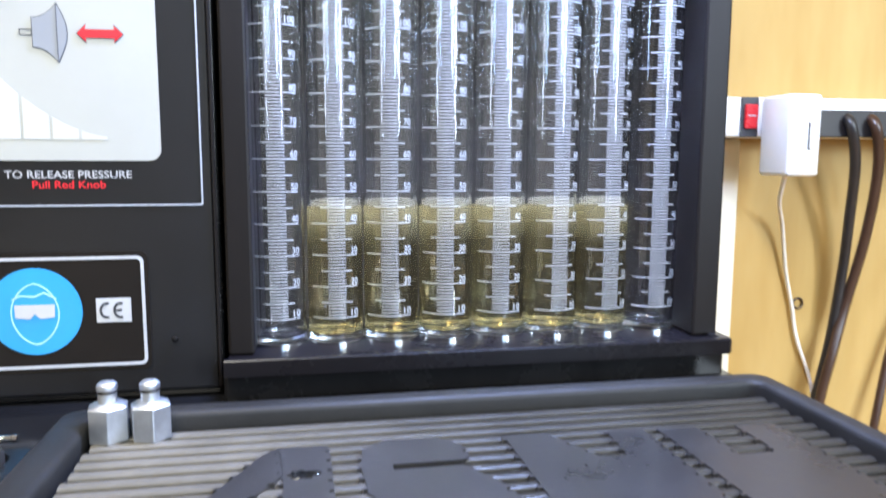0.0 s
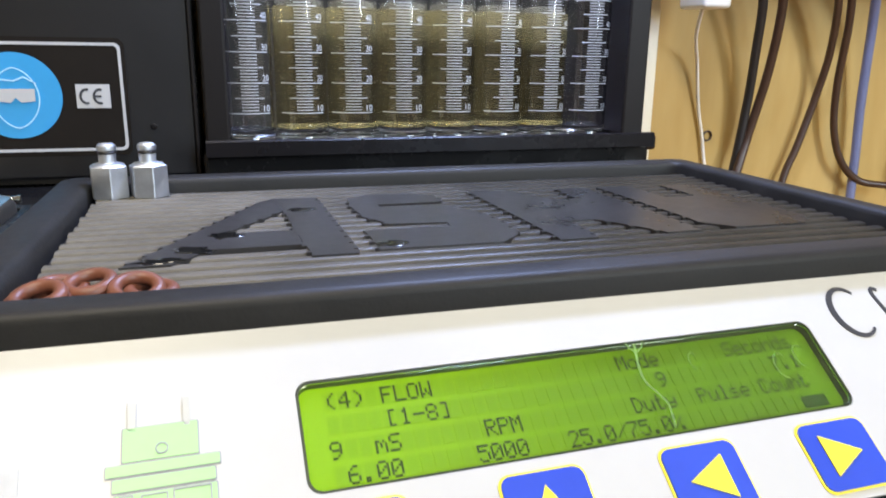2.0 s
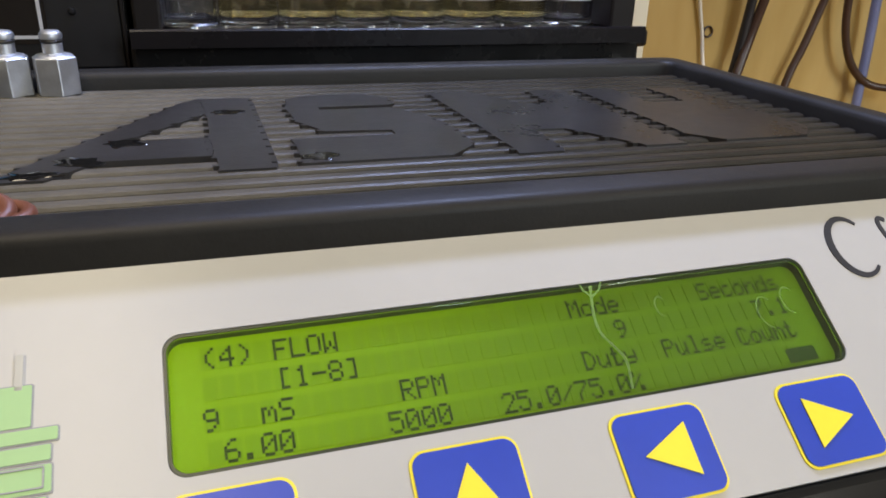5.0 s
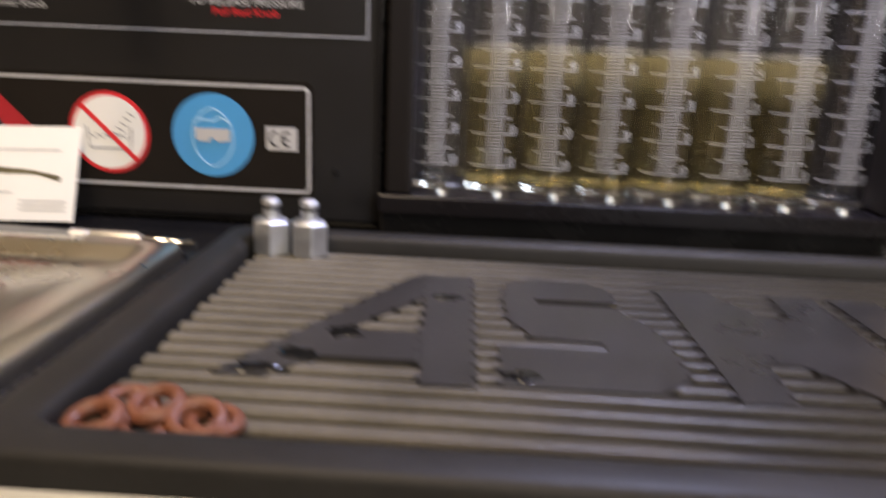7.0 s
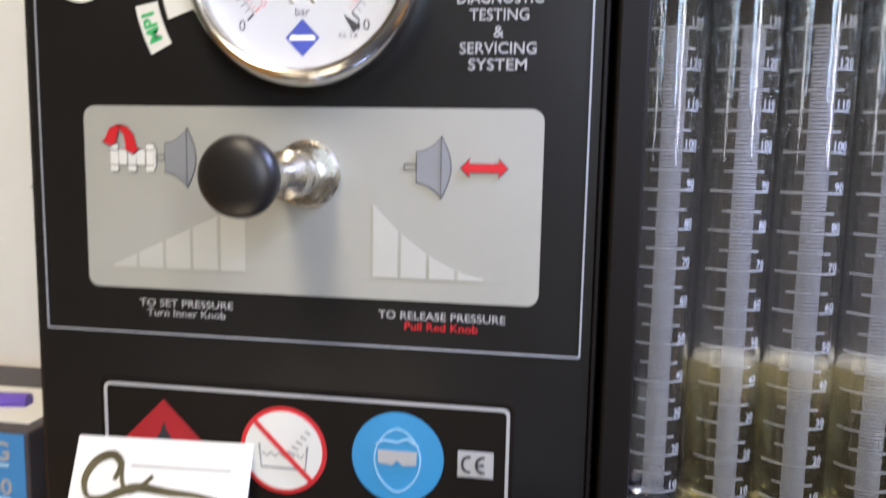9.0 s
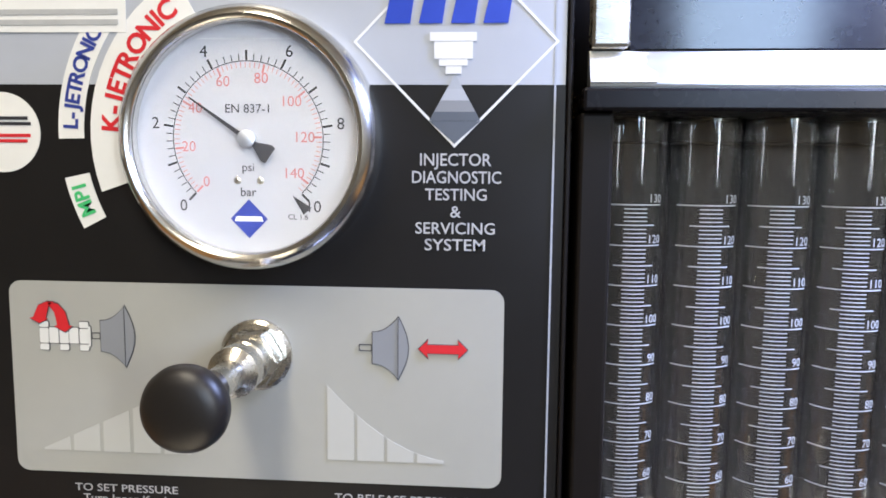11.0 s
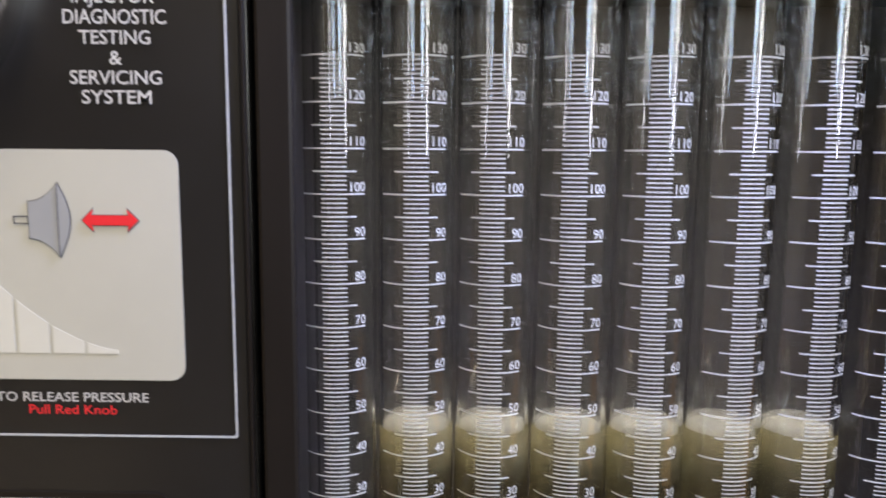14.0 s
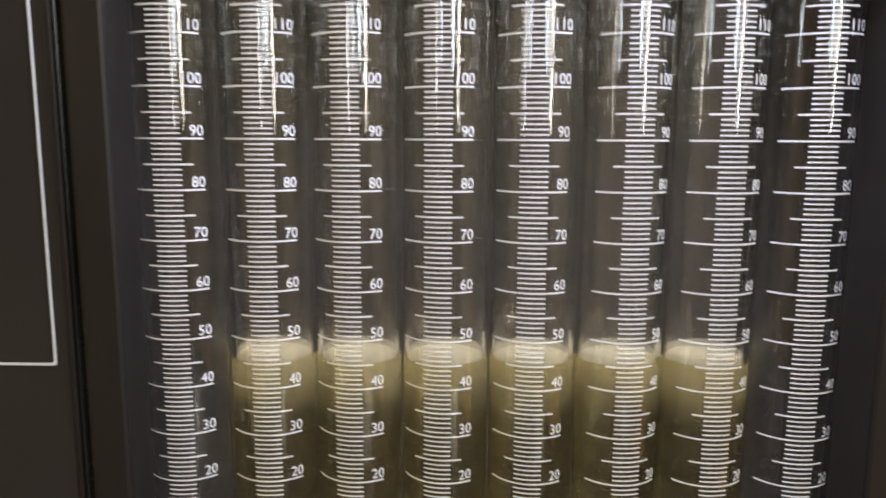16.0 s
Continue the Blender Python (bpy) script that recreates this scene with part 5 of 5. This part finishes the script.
# ---- business card leaning on the tower ----
card = thing("business_card", (-0.240, 0.352, 1.0835), "white business card with a dark gold swirl leaning on the cabinet", "card")
tilt = math.atan2(0.0200, 0.0469)
CM = Matrix.Translation((-0.2412, 0.3500, 1.0837)) @ Matrix.Rotation(radians(-1.6), 4, "Y") @ Matrix(((1, 0, 0, 0), (0, math.sin(tilt), -math.cos(tilt), 0), (0, math.cos(tilt), math.sin(tilt), 0), (0, 0, 0, 1))) @ Matrix.Diagonal((1.03, 0.936, 1, 1))
part("board", prism([(-0.0445, 0), (0.0445, 0), (0.0445, 0.0545), (-0.0445, 0.0545)], 0.0005, CM), PAPER, card)
SW = mat("dark_gold_ink", (0.10, 0.085, 0.045), 0.4, var=0.4, scale=80)
sw = [(-0.0225, 0.0330), (-0.0200, 0.0405), (-0.0250, 0.0455), (-0.0330, 0.0420), (-0.0375, 0.0330), (-0.0350, 0.0245), (-0.0270, 0.0235), (-0.0190, 0.0270), (-0.0100, 0.0300), (0.0060, 0.0285), (0.0220, 0.0275), (0.0360, 0.0240)]
pp = [(p.x, p.y) for p in smooth_path([(x, y_, 0) for x, y_ in sw], 6)]
part("swirl", stroke(pp, 0.0038, 0.0001, CM, base=0.0006, taper=[0.55 + 0.6 * abs(math.sin(2.2 * math.pi * i / len(pp))) for i in range(len(pp))]), SW, card)
sw = [(-0.0195, 0.0400), (-0.0180, 0.0320), (-0.0140, 0.0275), (-0.0080, 0.0310), (-0.0030, 0.0360)]
pp = [(p.x, p.y) for p in smooth_path([(x, y_, 0) for x, y_ in sw], 6)]
part("swirl", stroke(pp, 0.0022, 0.0001, CM, base=0.0008), SW, card)
for x0, x1, z in ((-0.0150, 0.0350, 0.0400), (-0.0140, 0.0110, 0.0155), (-0.0060, 0.0030, 0.0130), (-0.0410, -0.0120, 0.0090), (-0.0410, -0.0220, 0.0065), (-0.0410, -0.0260, 0.0042), (0.0160, 0.0400, 0.0105), (0.0160, 0.0400, 0.0080), (0.0160, 0.0400, 0.0055)):
    part("print_line", prism([(x0, z), (x1, z), (x1, z + 0.0011), (x0, z + 0.0011)], 0.0001, CM, base=0.0006), GREYINK, card)

# ---- glove carton ----
gb = thing("glove_carton", (-0.42, 0.46, 0.93), "dark and blue glove carton standing beside the machine", "carton")
part("carton", box(-0.520, -0.3420, 0.400, 0.515, 0.9302, 1.1150, 0.0015), BOXDARK, gb)
GF = Matrix(((1, 0, 0, 0), (0, 0, -1, 0.3998), (0, 1, 0, 0), (0, 0, 0, 1)))
part("blue_panel", prism([(-0.3800, 1.0640), (-0.3440, 1.0640), (-0.3440, 1.1138), (-0.3800, 1.1138)], 0.0003, GF), BOXBLUE, gb)
part("lettering", lettering("L/G", 0.0105, 0.0215, GF @ Matrix.Translation((-0.3640, 1.0985, 0.0004)), fat=0.02), WHITE, gb)
part("lettering", lettering("150", 0.0090, 0.0190, GF @ Matrix.Translation((-0.3620, 1.0785, 0.0004)), fat=0.02), WHITE, gb)
for z in (1.0945, 1.0750, 1.0715, 1.0680):
    part("print_line", prism([(-0.3720, z), (-0.3540, z), (-0.3540, z + 0.0018), (-0.3720, z + 0.0018)], 0.0003, GF, base=0.0003), PALEBLUE, gb)
part("glove_drawing", prism([(-0.4000, 1.0650), (-0.3800, 1.0620), (-0.3730, 1.0740), (-0.3700, 1.0850), (-0.3760, 1.0800), (-0.3790, 1.0900), (-0.3840, 1.0800), (-0.3890, 1.0900), (-0.3920, 1.0790), (-0.3990, 1.0850)], 0.0003, GF, base=0.0004), PURPLE, gb)
part("opening_panel", box(-0.512, -0.350, 0.412, 0.470, 1.1151, 1.1157), PAPER, gb)
part("glove", tube(smooth_path([(-0.50, 0.43, 1.118), (-0.45, 0.445, 1.121), (-0.41, 0.435, 1.119), (-0.372, 0.44, 1.118)], 6), 0.005, 10), PURPLE, gb, "purple nitrile glove end")
bt = thing("small_bottle", (-0.352, 0.528, 0.93), "pale green plastic bottle standing behind the carton", "bottle")
part("bottle_body", lathe([(0, 0.9302), (0.012, 0.9302), (0.013, 0.934), (0.013, 1.12), (0.008, 1.138), (0.0065, 1.142), (0.0065, 1.160), (0, 1.160)], Matrix.Translation((-0.352, 0.528, 0)), 24), PALEGREEN, bt, smooth=True)

# ---- power strip, adaptor and cables on the wall ----
strip = thing("power_strip", (0.48, 0.53, 1.222), "white wall power strip with a red rocker switch", "power strip")
part("body", box(0.270, 0.86, 0.508, 0.5475, 1.2225, 1.2535, 0.004), PLASTICW, strip, "", True)
# black box added for the shade along the lower front
part("lower_shade_strip", box(0.400, 0.86, 0.503, 0.5075, 1.2230, 1.2440, 0.001), CABLEBLK, strip)
part("switch_frame", box(0.3350, 0.3495, 0.5060, 0.5079, 1.2228, 1.2532, 0.0006), INK, strip)
RS = mat("red_rocker", (0.55, 0.012, 0.02), 0.25, var=0.05)
part("rocker", box(0.3370, 0.3475, 0.5030, 0.5059, 1.2290, 1.2475, 0.001), RS, strip, "red rocker switch")
part("rocker_mark", box(0.3390, 0.3455, 0.5025, 0.5029, 1.2385, 1.2395), WHITE, strip)
adp = thing("plug_adaptor", (0.366, 0.49, 1.1935), "large white plug-in power adaptor in the strip", "plug adaptor")
part("case", box(0.3525, 0.3790, 0.4720, 0.5078, 1.1935, 1.2535, 0.0030, 3), PLASTICW, adp, "", True)
part("slot", box(0.3680, 0.3693, 0.4713, 0.4719, 1.2140, 1.2330), INK, adp)
part("slot", box(0.3680, 0.3706, 0.4713, 0.4719, 1.2130, 1.2139), INK, adp)


def cable(name, pts, r, mt, label):
    return solo(name, tube(smooth_path(pts, 7), r), mt, label, "cable", group="wall cables", smooth=True)


cable("power_cable", [(0.428, 0.515, 1.24), (0.4236, 0.498, 1.233), (0.4358, 0.505, 1.203), (0.4464, 0.52, 1.1606), (0.4517, 0.53, 1.1136), (0.4471, 0.534, 1.0484), (0.4363, 0.534, 0.9934), (0.4283, 0.53, 0.9421)], 0.0042, CABLEBLK, "thick black power cable hanging down the yellow wall")
cable("power_cable", [(0.4489, 0.515, 1.24), (0.4448, 0.497, 1.232), (0.4568, 0.505, 1.1983), (0.4626, 0.52, 1.1415), (0.4566, 0.53, 1.0824), (0.442, 0.524, 1.04), (0.4333, 0.524, 0.9966), (0.4301, 0.52, 0.9461)], 0.0042, CABLEBRN, "thick dark power cable hanging down the yellow wall")
cable("power_cable", [(0.5001, 0.515, 1.24), (0.499, 0.497, 1.234), (0.5199, 0.508, 1.2078), (0.535, 0.525, 1.1605), (0.5344, 0.535, 1.117), (0.5225, 0.537, 1.0714), (0.5102, 0.537, 1.0369), (0.4946, 0.53, 0.9752), (0.4917, 0.53, 0.9421)], 0.0036, CABLEBRN, "dark brown power cable hanging down the yellow wall")
cable("power_cable", [(0.5258, 0.515, 1.244), (0.5202, 0.497, 1.236), (0.5378, 0.51, 1.1891), (0.552, 0.528, 1.1313), (0.5599, 0.532, 1.087), (0.5746, 0.532, 1.0547), (0.5979, 0.53, 1.0347), (0.6216, 0.52, 1.0304), (0.6479, 0.51, 1.0301)], 0.0036, CABLEBRN, "glossy dark cable looping against the yellow wall")
cable("power_cable", [(0.5609, 0.515, 1.244), (0.5496, 0.497, 1.236), (0.5756, 0.52, 1.1894), (0.5888, 0.532, 1.1114), (0.5943, 0.534, 1.0523), (0.5983, 0.534, 0.9405)], 0.0044, CABLEBLU, "blue-grey cable hanging down the yellow wall")
cable("thin_cord", [(0.3640, 0.490, 1.1936), (0.3780, 0.515, 1.1720), (0.3960, 0.535, 1.1500), (0.4075, 0.543, 1.1100), (0.4160, 0.544, 1.0800), (0.4230, 0.544, 1.0500), (0.4400, 0.542, 1.0020), (0.446, 0.54, 0.9340)], 0.0016, CABLEWHT, "thin white cord hanging from the plug adaptor")
solo("wall_hook", torus(0.0045, 0.0009, pose(0.4235, 0.5465, 1.0815, 90, 0, 0), 20, 8), CABLEBRN, "small rusty hook ring fixed on the yellow wall", "hook", smooth=True)
pl = thing("black_plug", (0.675, 0.53, 1.03), "round black plug hanging from a cable by the wall", "plug")
part("plug_body", lathe([(0, 0), (0.026, 0), (0.030, 0.006), (0.030, 0.022), (0.024, 0.030), (0.010, 0.034), (0, 0.034)], pose(0.688, 0.5475, 1.046, 90, 0, 0), 32), CABLEBLK, pl, smooth=True)
